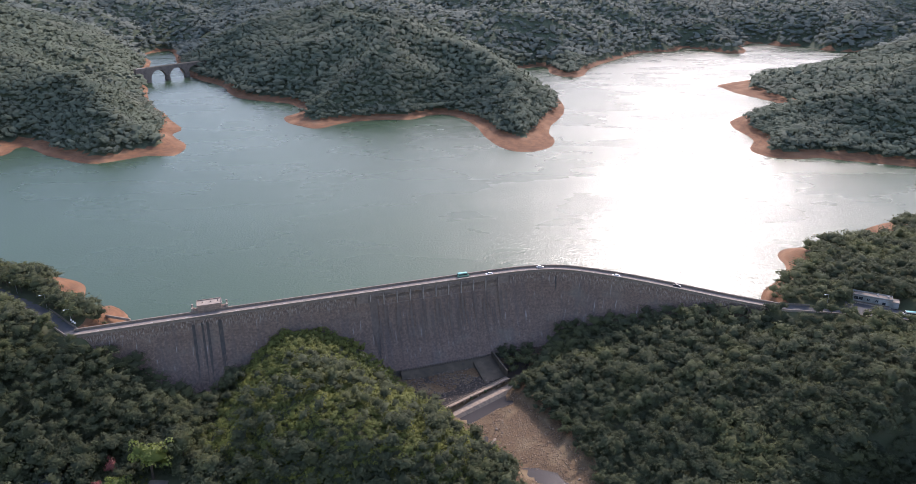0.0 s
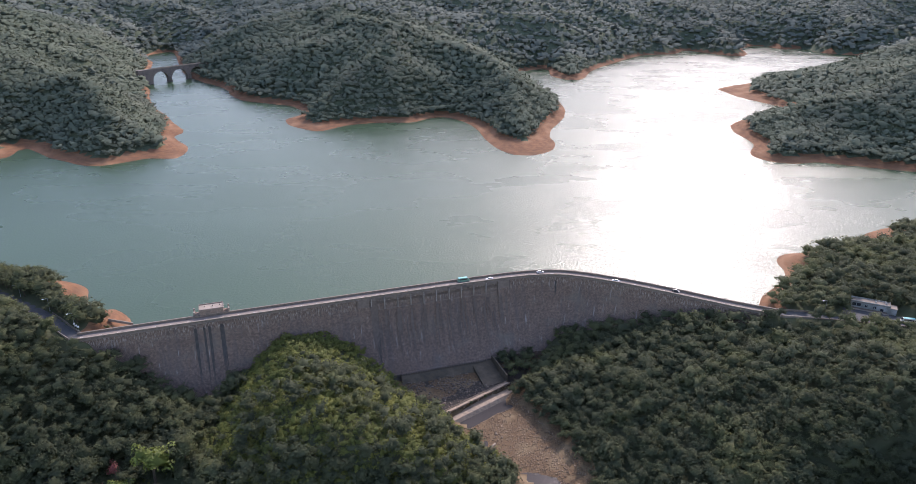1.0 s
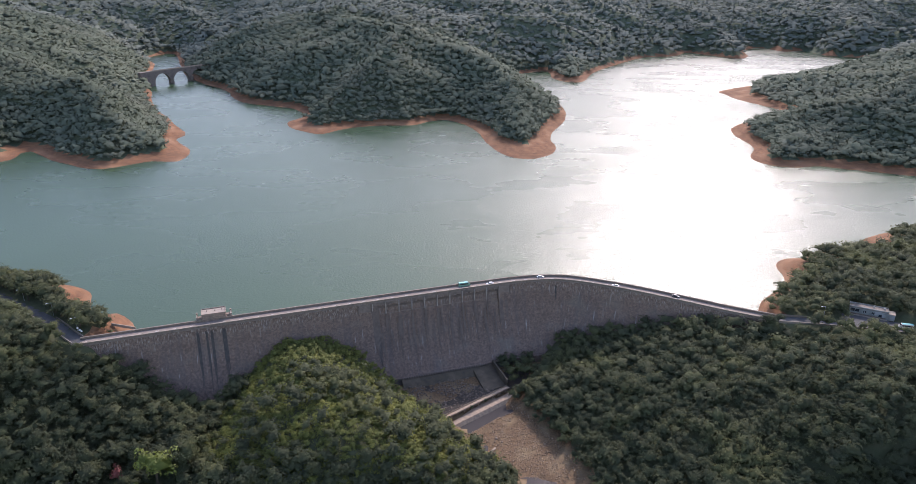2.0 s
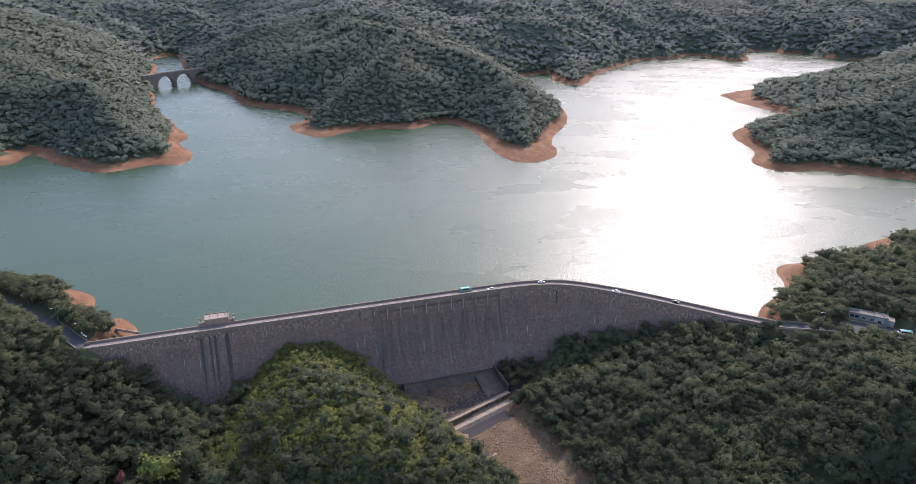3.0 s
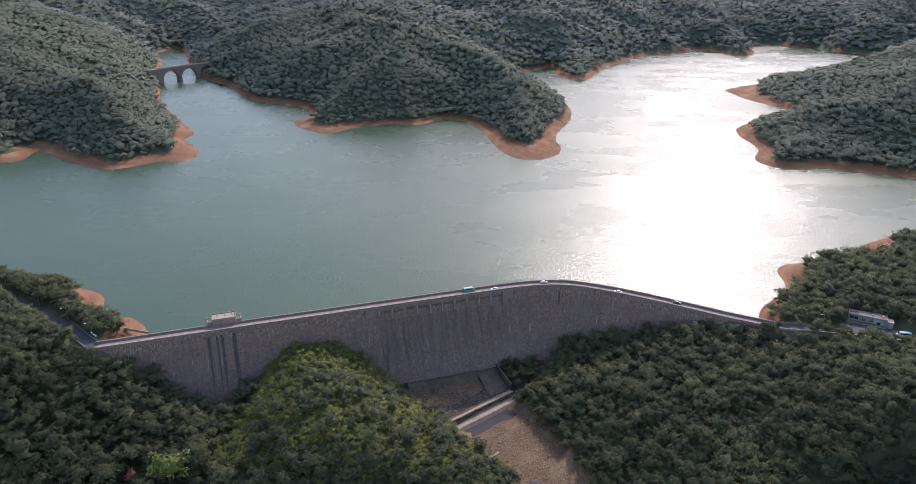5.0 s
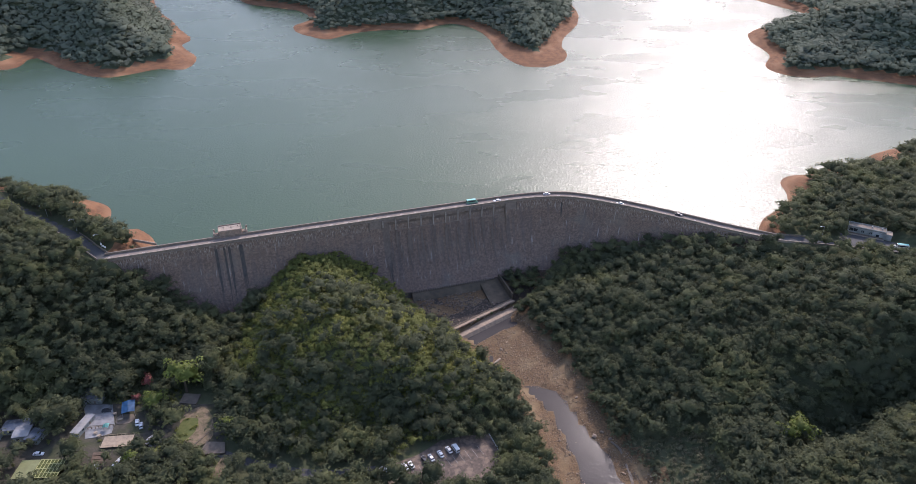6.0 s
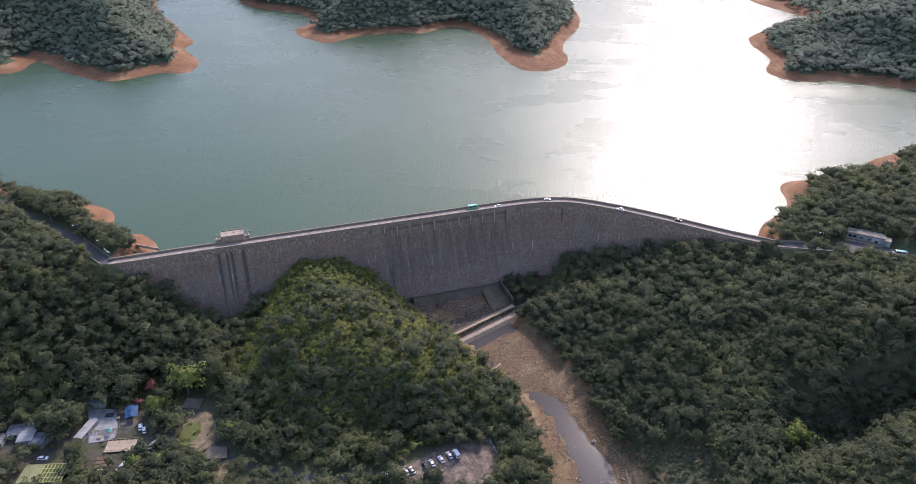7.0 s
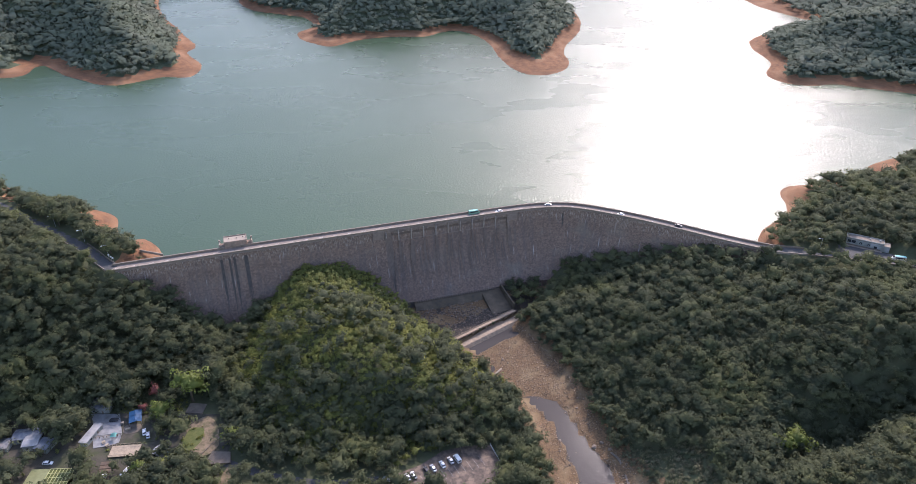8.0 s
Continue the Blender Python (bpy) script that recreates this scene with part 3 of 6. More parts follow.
tagged(ground, "valley ground of dark forest soil, bare red shore and gravel bed", "ground", kind="structure")

# lake, far pond, river
_lk = [(-1300, 900), *[tuple(p) for p in AXIS_LONG[1:-2]], (1300, 400), (1700, 2300), (-1300, 2300)]
_bm = bmesh.new()
_bm.faces.new([_bm.verts.new((px, py, 0)) for px, py in _lk])
lake = part("water", _bm, M_LAKE, None)
tagged(lake, "calm green reservoir water glittering in hazy sun", "water", kind="structure")
_bm = bmesh.new()
_bm.faces.new([_bm.verts.new((px, py, -43.55)) for px, py in ((-20, 300), (20, 240), (-20, 60), (130, 60), (110, 240), (36, 352), (-10, 322))])
river = part("water", _bm, M_RIVER, None)
tagged(river, "shallow dark river water between gravel banks", "water", kind="structure")


# ---- the dam ----
_seg = np.r_[0, np.cumsum(np.hypot(*np.diff(AXIS, axis=0).T))]
DAM_LEN = float(_seg[-1])


def along(s, off=0.0):
    """Plan point at s metres along the crest from its left end, off metres downstream, and the heading."""
    x, y = np.interp(s, _seg, AXIS[:, 0]), np.interp(s, _seg, AXIS[:, 1])
    a, b = max(s - 1.5, 0), min(s + 1.5, DAM_LEN)
    dx, dy = np.interp(b, _seg, AXIS[:, 0]) - np.interp(a, _seg, AXIS[:, 0]), np.interp(b, _seg, AXIS[:, 1]) - np.interp(a, _seg, AXIS[:, 1])
    k = math.hypot(dx, dy)
    dx, dy = dx / k, dy / k
    return x + dy * off, y - dx * off, math.degrees(math.atan2(dy, dx))


def swept(name, stations, profile, material, parent, label="", smooth=False):
    """Sweep a closed (offset, z) profile along the crest, capped at both ends. profile(s) gives the points."""
    v, f, uv = [], [], []
    n = len(profile(stations[0]))
    for s in stations:
        run = 0.0
        pr = profile(s)
        for k, (o, z) in enumerate(pr):
            x, y, _ = along(s, o)
            if k:
                run += math.hypot(o - pr[k - 1][0], z - pr[k - 1][1])
            v.append((x, y, z))
            uv.append((s, run))
    bm = bmesh.new()
    vs = [bm.verts.new(p) for p in v]
    lay = bm.loops.layers.uv.new("UVMap")
    for i in range(len(stations) - 1):
        for k in range(n):
            j = (k + 1) % n
            q = (i * n + k, i * n + j, (i + 1) * n + j, (i + 1) * n + k)
            fc = bm.faces.new([vs[t] for t in q])
            for lp, t in zip(fc.loops, q):
                lp[lay].uv = uv[t] if not (j == 0 and t % n == 0) else (uv[t][0], uv[t - t % n + n - 1][1] + 5)
    for i in (0, len(stations) - 1):
        bm.faces.new([vs[i * n + k] for k in range(n)])
    bmesh.ops.recalc_face_normals(bm, faces=list(bm.faces))
    return part(name, bm, material, parent, label, smooth)


BAY0, BAYS, BAY = 153.5, 10, 7.96
SPILL0, SPILL1 = BAY0, BAY0 + BAYS * BAY
dam = empty("dam")
tagged(dam, "long curved granite masonry dam with streaked grey face and arched spillway", "dam")


def face(z):
    """Offset of the downstream face at height z."""
    t = max(0.0, 1.5 - z)
    return 3.1 + 0.10 * t + 0.0092 * t * t


def body_profile(s):
    rec = 0.9 if SPILL0 <= s <= SPILL1 else 0.0
    lev = [4.9, 3.9, 1.5, -1, -3.2, -3.4, -6, -9, -12, -15, -18, -21, -24, -27, -30, -33, -37.2]
    return [(-3.2, -32), (-3.2, 4.9)] + [(face(z) - (rec if z < 4 else 0) * (1 if z > -3.3 else max(0.0, 1 - (-3.3 - z) / 30)), z) for z in lev] + [(face(-37.2) + 1.2, -37.3), (face(-37.2) + 1.4, -46), (-3.2, -46)]


_st = sorted(set([round(v, 2) for v in np.linspace(0, DAM_LEN, 150)] + [SPILL0 - 0.02, SPILL0, SPILL1, SPILL1 + 0.02]))
swept("body", _st, body_profile, M_MASON, dam)
_st2 = [round(v, 2) for v in np.linspace(0, DAM_LEN, 130)]
swept("road_deck", _st2, lambda s: [(-2.7, 4.9), (-2.7, 5.28), (2.6, 5.28), (2.6, 4.9)], M_ROAD, dam, "pale worn road surface along the crest")
swept("upstream_parapet", _st2, lambda s: [(-3.3, 4.6), (-3.3, 6.35), (-2.7, 6.35), (-2.7, 4.6)], M_DARKWALL, dam, "dark weathered granite parapet")
swept("upstream_coping", _st2, lambda s: [(-3.42, 6.35), (-3.42, 6.55), (-2.6, 6.55), (-2.6, 6.35)], M_DARKWALL, dam)
swept("downstream_parapet", _st2, lambda s: [(2.6, 4.8), (2.6, 6.05), (3.1, 6.05), (3.1, 4.8)], M_DARKWALL, dam)
swept("downstream_coping", _st2, lambda s: [(2.52, 6.05), (2.52, 6.22), (3.22, 6.22), (3.22, 6.05)], M_COPING, dam, "pale granite coping")
swept("string_course", _st2, lambda s: [(3.05, 4.3), (3.4, 4.45), (3.4, 4.85), (3.05, 4.9)], M_GRANITE, dam)
# kerb pilasters on the road side of the downstream parapet
_pm = box_bm(1.9, 0.55, 1.0, bevel=0.06)
_pil = bpy.data.meshes.new("pilaster")
_pm.to_mesh(_pil)
_pm.free()
_pil.materials.append(M_DARKWALL)
for k in range(44):
    s = 4.5 + k * 8.6
    if s > DAM_LEN - 3:
        break
    x, y, r = along(s, 2.38)
    o = new("pilaster", _pil)
    o.parent, o.matrix_basis = dam, pose(x, y, CREST - 0.02, 0, 0, r)
# centre-line dashes
_dm2 = box_bm(2.6, 0.14, 0.012)
_dash = bpy.data.meshes.new("lane_dash")
_dm2.to_mesh(_dash)
_dm2.free()
_dash.materials.append(M_LINE)
for k in range(44):
    s = 3 + k * 8.6
    if s > DAM_LEN - 3:
        break
    x, y, r = along(s, 0.3)
    o = new("lane_dash", _dash)
    o.parent, o.matrix_basis = dam, pose(x, y, CREST - 0.016, 0, 0, r)


def arch_bay():
    """Spandrel with a segmental arch over one spillway bay, in (along, out, z)."""
    bm = bmesh.new()
    w, n = BAY - 1.0, 12
    lo = [(-w / 2 + w * k / n, 3.1 - 1.15 * (2 * k / n - 1) ** 2) for k in range(n + 1)]
    rows = []
    for o in (0.0, 0.95):
        rows.append(([bm.verts.new((x, -o, z)) for x, z in lo], [bm.verts.new((x, -o, 4.3)) for x, _ in lo]))
    for k in range(n):
        (a0, b0), (a1, b1) = rows
        bm.faces.new((a1[k], a1[k + 1], b1[k + 1], b1[k]))
        bm.faces.new((a0[k], a0[k + 1], a1[k + 1], a1[k]))
        bm.faces.new((b1[k], b1[k + 1], b0[k + 1], b0[k]))
        bm.faces.new((b0[k], b0[k + 1], a0[k + 1], a0[k]))
    bmesh.ops.recalc_face_normals(bm, faces=list(bm.faces))
    return bm


def shared(name, bm, material):
    me = bpy.data.meshes.new(name)
    bm.normal_update()
    bm.to_mesh(me)
    bm.free()
    me.materials.append(material)
    return me


_arch = shared("arch", arch_bay(), M_GRANITE)
_ring = bmesh.new()
_w = BAY - 1.0
for k in range(12):
    a, b = -_w / 2 + _w * k / 12, -_w / 2 + _w * (k + 1) / 12
    za, zb = 3.1 - 1.15 * (2 * k / 12 - 1) ** 2, 3.1 - 1.15 * (2 * (k + 1) / 12 - 1) ** 2
    q = [_ring.verts.new(p) for p in ((a, -1.03, za), (b, -1.03, zb), (b, -1.03, zb + 0.45), (a, -1.03, za + 0.45))]
    t = [_ring.verts.new(p) for p in ((a, -0.9, za), (b, -0.9, zb), (b, -0.9, zb + 0.45), (a, -0.9, za + 0.45))]
    _ring.faces.new(q)
    _ring.faces.new((t[0], t[1], q[1], q[0]))
    _ring.faces.new((q[3], q[2], t[2], t[3]))
_ringm = shared("arch_ring", _ring, M_GRANITE)
_pb = box_bm(0.6, 1.15, 7.4, (0, -0.5, -3.2), bevel=0.12)
_pierm = shared("spillway_pier", _pb, M_LIMED)
_capm = shared("pier_cap", box_bm(1.0, 1.35, 0.4, (0, -0.5, 0), bevel=0.08), M_LIMED)
_sillm = shared("spillway_sill", box_bm(BAY - 1.0, 1.0, 0.5, (0, -0.25, -3.4), bevel=0.1), M_GRANITE)
# dark panel that paints the shade at the back of each bay
_panelm = shared("bay_panel", box_bm(BAY - 1.4, 0.3, 4.6, (0, 0.02, -2.7), bevel=0.05), M_DAMP_SHADE)
for k in range(BAYS):
    x, y, r = along(BAY0 + (k + 0.5) * BAY, 2.2)
    for nm, me in (("arch", _arch), ("arch_ring", _ringm), ("spillway_sill", _sillm), ("bay_panel", _panelm)):
        o = new(nm, me)
        o.parent, o.matrix_basis = dam, pose(x, y, 0, 0, 0, r)
for k in range(BAYS + 1):
    x, y, r = along(BAY0 + k * BAY, 2.35)
    o = new("spillway_pier", _pierm)
    o.parent, o.matrix_basis = dam, pose(x, y, 0, 0, 0, r)
    c = new("pier_cap", _capm)
    c.parent, c.matrix_basis = o, pose(0, 0, 2.0)
for s in (149.0, SPILL1 + 3.8):      # broad buttresses closing the spillway
    for ds, w in ((-4.0, 1.0), (3.6, 1.0)):
        x, y, r = along(s + ds, 2.6)
        # edges darkened to deepen the shaded joint beside the spillway
        part("buttress_edge", box_bm(0.6, 1.1, 8.6, (0, -0.45, -4.4), bevel=0.1), M_DAMP_SHADE, dam).matrix_basis = pose(x, y, 0, 0, 0, r)
    x, y, r = along(s, 2.6)
    part("buttress", box_bm(7.0, 0.7, 8.6, (0, -0.4, -4.2), bevel=0.1), M_GRANITE, dam).matrix_basis = pose(x, y, 0, 0, 0, r)


def dark_streak(s0, width, ztop, zbot, material):
    """A dark streak, damp growth except for the buttress shade, running down the face in ragged fingers of uneven
    length.
    """
    bm = bmesh.new()
    rng = random.Random(int(s0 * 10))
    n = max(3, int(width / 0.3))
    for q in range(n):
        c = s0 + (q + 0.5 - n / 2) * width / n
        mid = 1 - abs(2 * (q + 0.5) / n - 1)
        low = ztop + (zbot - ztop) * min(1.0, rng.uniform(0.55, 0.95) + 0.35 * mid)
        top = ztop - rng.uniform(0, 2.0) * (1 - mid)
        rows = []
        for k in range(15):
            z = top + (low - top) * k / 14
            w = width / n * rng.uniform(0.75, 1.5) * (1.0 if k < 9 else (15 - k) / 6.5)
            o = c + rng.uniform(-0.05, 0.05)
            rows.append([bm.verts.new((*along(o + e * w / 2, face(z) + 0.09 + 0.006 * q)[:2], z)) for e in (-1, 1)])
        for a, b in zip(rows, rows[1:]):
            bm.faces.new((a[0], b[0], b[1], a[1]))
    bmesh.ops.recalc_face_normals(bm, faces=list(bm.faces))
    return tagged(part("algae_shade_streak", bm, material, dam), "dark streak of damp algae and painted buttress shade", kind="stuff")


for s0, w, zt, zb in ((57.0, 1.5, 2.6, -29), (61.5, 1.1, 2.6, -30), (64.2, 1.4, 2.6, -30), (70.6, 2.2, 2.8, -27), (271.5, 1.1, 2.2, -9)):
    dark_streak(s0, w, zt, zb, M_ALGAE_SHADE)
# shade in the recess beside the left buttress, painted as two dark streaks
dark_streak(155.0, 4.2, 3.2, -30, M_DAMP_SHADE)
dark_streak(155.6, 2.2, -2.0, -35, M_ALGAE_SHADE)
for k in range(1, BAYS):
    dark_streak(BAY0 + k * BAY + 0.2, 0.9 + 0.5 * (k * 7 % 3), -3.6, -14.0 - 5 * (k * 5 % 4), M_DAMP_SHADE)
for s0, w, zt, zb in ((234.5, 2.0, -4, -26), (238.0, 1.6, -5, -20), (118, 0.8, 2.5, -1.5), (124, 0.7, 2.5, -3), (262, 0.8, 2.0, -2)):
    dark_streak(s0, w, zt, zb, M_DAMP_SHADE)
for k in range(40):
    dark_streak(BAY0 + 1.5 + k * 1.98 + 0.8 * math.sin(k * 2.3), 0.35 + 0.3 * (k * 7 % 3), -4.2 - 3 * (k * 3 % 4), -22.0 - 4 * (k * 5 % 4), M_DAMP_SHADE)
# toe ledge and apron under the spillway
swept("toe_ledge", [round(v, 2) for v in np.linspace(SPILL0 - 6, SPILL1 + 6, 40)], lambda s: [(face(-37.2) - 2, -41.5), (face(-37.2) - 2, -37.6), (face(-37.2) + 1.4, -37.6), (face(-37.2) + 2.2, -41.5)], M_WET, dam, "wet dark toe ledge")


# ---- valve house on the crest ----
def valve_house():
    x, y, r = along(66.2, -5.9)
    e = empty("valve_house", x, y, CREST - 0.1, r)
    part("plinth", box_bm(18.5, 6.6, 6.0, (0, 0.6, -5.6), bevel=0.1), M_MASON, e)
    part("wall", box_bm(12.4, 7.0, 3.9, (0, 0.3, 0), bevel=0.08), M_BROWNSTONE, e, "brown granite block wall")
    for k in range(3):
        part("string_band", box_bm(12.5, 0.12, 0.16, (0, -3.22, 0.9 + 1.1 * k), bevel=0.03), M_DARKWALL, e)
    rf = part("roof", box_bm(12.9, 7.5, 0.3, (0, 0.3, 3.9), bevel=0.06), M_COPING, e, "flat pale roof slab")
    for sx, sy, at in ((12.9, 0.35, (0, 3.87, 4.2)), (12.9, 0.35, (0, -3.27, 4.2)), (0.35, 6.75, (6.27, 0.3, 4.2)), (0.35, 6.75, (-6.27, 0.3, 4.2))):
        part("roof_parapet", box_bm(sx, sy, 0.45, at, bevel=0.05), M_BROWNSTONE, rf)
    for sx in (-1, 1):
        w = part("wing_wall", box_bm(2.6, 0.6, 2.3, (sx * 7.8, -1.8, 0), bevel=0.06), M_BROWNSTONE, e)
        for sy in (-1.8, 3.4):
            p = part("wing_pier", box_bm(0.95, 0.95, 2.9, (sx * 9.0, sy, 0), bevel=0.06), M_COPING, w)
        part("side_wall", box_bm(0.5, 4.2, 2.0, (sx * 9.0, 0.8, 0), bevel=0.06), M_COPING, w)
    part("door", box_bm(1.3, 0.14, 2.2, (-2.2, -3.24, 0.1), bevel=0.02), M_DARKWALL, e, "dark weathered door")
    for sx, sy in ((-3.5, 1), (0.8, 0.6), (4.5, 1.2)):
        part("roof_vent", cyl_bm(0.26, 0.6, (sx, sy, 4.2), 10), M_DARKWALL, rf)
    tagged(e, "low brown granite valve house with flat pale roof on the dam", "valve house")


valve_house()


# ---- trees ----
def ico(sub):
    bm = bmesh.new()
    bmesh.ops.create_icosphere(bm, subdivisions=sub, radius=1)
    bm.verts.ensure_lookup_table()
    v = np.array([p.co for p in bm.verts])
    f = np.array([[p.index for p in q.verts] for q in bm.faces])
    bm.free()
    return v, f


def crown_shape(rng, cards, sub, lumps, card=0.3, flat=0.8, fill=0.88, soft=0.45, knob=1.0, lift=0.35):
    """A unit-radius crown: an uneven inner mass and many leaf sprays round its lumps. Triangles."""
    v, f = ico(sub)
    c = rng.normal(size=(lumps, 3)) * (0.42, 0.42, 0.26)
    c[0] = 0
    r = rng.uniform(0.36, 0.56, lumps) * knob
    way = v / np.linalg.norm(v, axis=1)[:, None]
    reach = np.full(len(v), 0.4)
    for ci, ri in zip(c, r):
        b = way @ ci
        disc = b * b - (ci @ ci - ri * ri)
        reach = np.maximum(reach, np.where(disc > 0, b + np.sqrt(np.maximum(disc, 0)), 0))
    core = way * (reach * fill * rng.uniform(0.92, 1.08, len(v)))[:, None]
    k = rng.integers(0, lumps, cards * 3)
    n = rng.normal(size=(cards * 3, 3))
    n[:, 2] = np.abs(n[:, 2]) * 1.1 - 0.35
    n /= np.linalg.norm(n, axis=1)[:, None]
    p = c[k] + n * r[k][:, None]
    ok = np.ones(len(p), bool)
    for i, (ci, ri) in enumerate(zip(c, r)):
        ok &= (k == i) | (np.linalg.norm(p - ci, axis=1) > ri * 0.93)
    p, n = p[ok][:cards], n[ok][:cards]
    m = len(p)
    n = n + rng.normal(size=(m, 3)) * 0.3 + (0, 0, 0.25)
    n /= np.linalg.norm(n, axis=1)[:, None]
    a = np.cross(n, rng.normal(size=(m, 3)))
    a /= np.linalg.norm(a, axis=1)[:, None]
    b = np.cross(n, a)
    s = rng.uniform(0.6, 1.25, (m, 1)) * card
    q = np.stack([p - a * s, p - b * s * 0.62 - n * s * 0.15, p + a * s, p + b * s * 0.62 - n * s * 0.15], 1).reshape(-1, 3)
    i = np.arange(m)[:, None] * 4 + len(core)
    tri = np.concatenate([f, i + [0, 1, 2], i + [0, 2, 3]])
    vv = np.concatenate([core, q]) * (1, 1, flat)
    nn = np.concatenate([way + (0, 0, lift * 0.7), np.repeat(soft * p / np.maximum(np.linalg.norm(p, axis=1), 0.2)[:, None] + (1 - soft) * n + (0, 0, lift), 4, axis=0)])
    return vv, tri, nn / np.linalg.norm(nn, axis=1)[:, None]


def trunk_shape(rng, sides=6):
    """Tapered trunk with three limbs, 1 unit high to the crown's middle."""
    bm = bmesh.new()
    cyl_bm(0.075, 0.75, (0, 0, 0), sides, 0.045, bm=bm)
    for k in range(3):
        a = k * 2.1 + rng.uniform(0, 1)
        m = Matrix.Translation((0, 0, 0.6)) @ Matrix.Rotation(a, 4, "Z") @ Matrix.Rotation(radians(35), 4, "Y") @ Matrix.Translation((0, 0, 0.28))
        bmesh.ops.create_cone(bm, cap_ends=True, segments=5, radius1=0.04, radius2=0.015, depth=0.6, matrix=m)
    return bm


def scatter(rng, x0, x1, y0, y1, step):
    gx, gy = np.meshgrid(np.arange(x0, x1, step), np.arange(y0, y1, step * 0.87))
    gx = gx + (np.arange(gx.shape[0])[:, None] % 2) * step * 0.5
    x, y = gx.ravel(), gy.ravel()
    return x + rng.uniform(-0.42, 0.42, x.shape) * step, y + rng.uniform(-0.42, 0.42, x.shape) * step


CLEAR = [(-8, 213, 23, 12), (-168, 234, 15, 10), (-156, 222, 8, 7), (-203, 225, 11, 6), (-183, 202, 12, 8.5), (-126, 232, 5, 9), (-133, 249, 6, 6), (-126, 238, 6, 7), (-121, 226, 7, 9), (-112, 218, 7, 4), (-105, 206, 2.5, 6), (232, 350, 13, 6.5), (240, 338, 16, 4), (-174, 222, 7, 6), (-162, 210, 4, 8), (-152, 233, 5, 5), (-152.3, 209, 2.5, 5), (-155, 213, 4, 3), (-157, 258, 3.5, 6)]   # x, y, half sizes


LOBES = [(-488, 726, 55), (-382, 694, 30), (-318, 745, 55), (-334, 833, 22), (-205, 880, 55), (74, 765, 66), (130, 890, 40), (34, 830, 26), (445, 1165, 70), (345, 860, 32), (330, 755, 36), (400, 715, 40)]   # wide bare shores: x, y, reach


def wooded(x, y, margin=2.0):
    """Where trees stand, with the ground's height there."""
    h, d, up, dl, dr = land(x, y)
    near = np.full(np.shape(x), 2.4)
    for lx, ly, lr in ((-226, 374, 20), (-192, 346, 14), (222, 428, 22), (190, 388, 20), (302, 476, 20)):
        near = np.maximum(near, 2.4 + 2.2 * np.exp(-((x - lx) ** 2 + (y - ly) ** 2) / lr ** 2))
    shore = np.full(np.shape(x), 2.3)
    for lx, ly, lr in LOBES:
        shore = np.maximum(shore, 2.3 + 2.5 * np.exp(-((x - lx) ** 2 + (y - ly) ** 2) / lr ** 2))
    ok = np.where(up > 0, (d > 0) & (h > np.where(y < 520, near, shore) + 0.5 * fbm(x, y, 30, 2, 61)), (dl > 4.5) | (dr > 2.5))
    axd, _ = seg_dist(x, y, AXIS)
    dist_dn = np.where(up < 0, -up, 1e3)
    ok &= ~((axd < 5.5) & (x > -200) & (x < 180))
    t = np.maximum(0, 1.5 - h)
    ok &= ~((up < 0) & (x > -200) & (x < 180) & (dist_dn < 3.1 + 0.10 * t + 0.0092 * t * t + 1.3))
    ok &= ~((up > 0) & (axd < 9) & (x > -196) & (x < 178))
    for line, w in ((ROAD_L, 5.8), (ROAD_R, 4.6), (LANE, 3.4)):
        q, _ = seg_dist(x, y, line)
        ok &= q > w + margin * 0.4
    for px, py, sx, sy in CLEAR:
        ok &= (np.abs(x - px) > sx + margin * 0.3) | (np.abs(y - py) > sy + margin * 0.3)
    return ok, h, d, up, dl, dr


def joined(shapes, x, y, z, r, hgt, rng, slope=None, lean=0.0):
    """One vertex and triangle array out of many turned and scaled crowns; lean turns their normals towards the hillside's."""
    which = rng.integers(0, len(shapes), len(x))
    ang = rng.uniform(0, 2 * math.pi, len(x))
    V, F, W, base = [], [], [], 0
    for i, (sv, sf, sn) in enumerate(shapes):
        s = np.where(which == i)[0]
        if not len(s):
            continue
        ca, sa = np.cos(ang[s])[:, None], np.sin(ang[s])[:, None]
        vx = (sv[:, 0] * ca - sv[:, 1] * sa) * r[s][:, None] + x[s][:, None]
        vy = (sv[:, 0] * sa + sv[:, 1] * ca) * r[s][:, None] + y[s][:, None]
        vz = sv[:, 2][None] * (r[s] * hgt[s])[:, None] + z[s][:, None]
        V.append(np.stack([vx, vy, vz], 2).reshape(-1, 3))
        F.append((sf[None] + (np.arange(len(s)) * len(sv))[:, None, None]).reshape(-1, 3) + base)
        W.append(np.stack([sn[:, 0] * ca - sn[:, 1] * sa, sn[:, 0] * sa + sn[:, 1] * ca, sn[:, 2] + 0 * ca], 2).reshape(-1, 3))
        if slope is not None:
            w = W[-1].reshape(len(s), len(sv), 3) * (1 - lean) + slope[s][:, None, :] * lean
            W[-1] = (w / np.linalg.norm(w, axis=2)[:, :, None]).reshape(-1, 3)
        base += len(s) * len(sv)
    return np.concatenate(V), np.concatenate(F), np.concatenate(W)


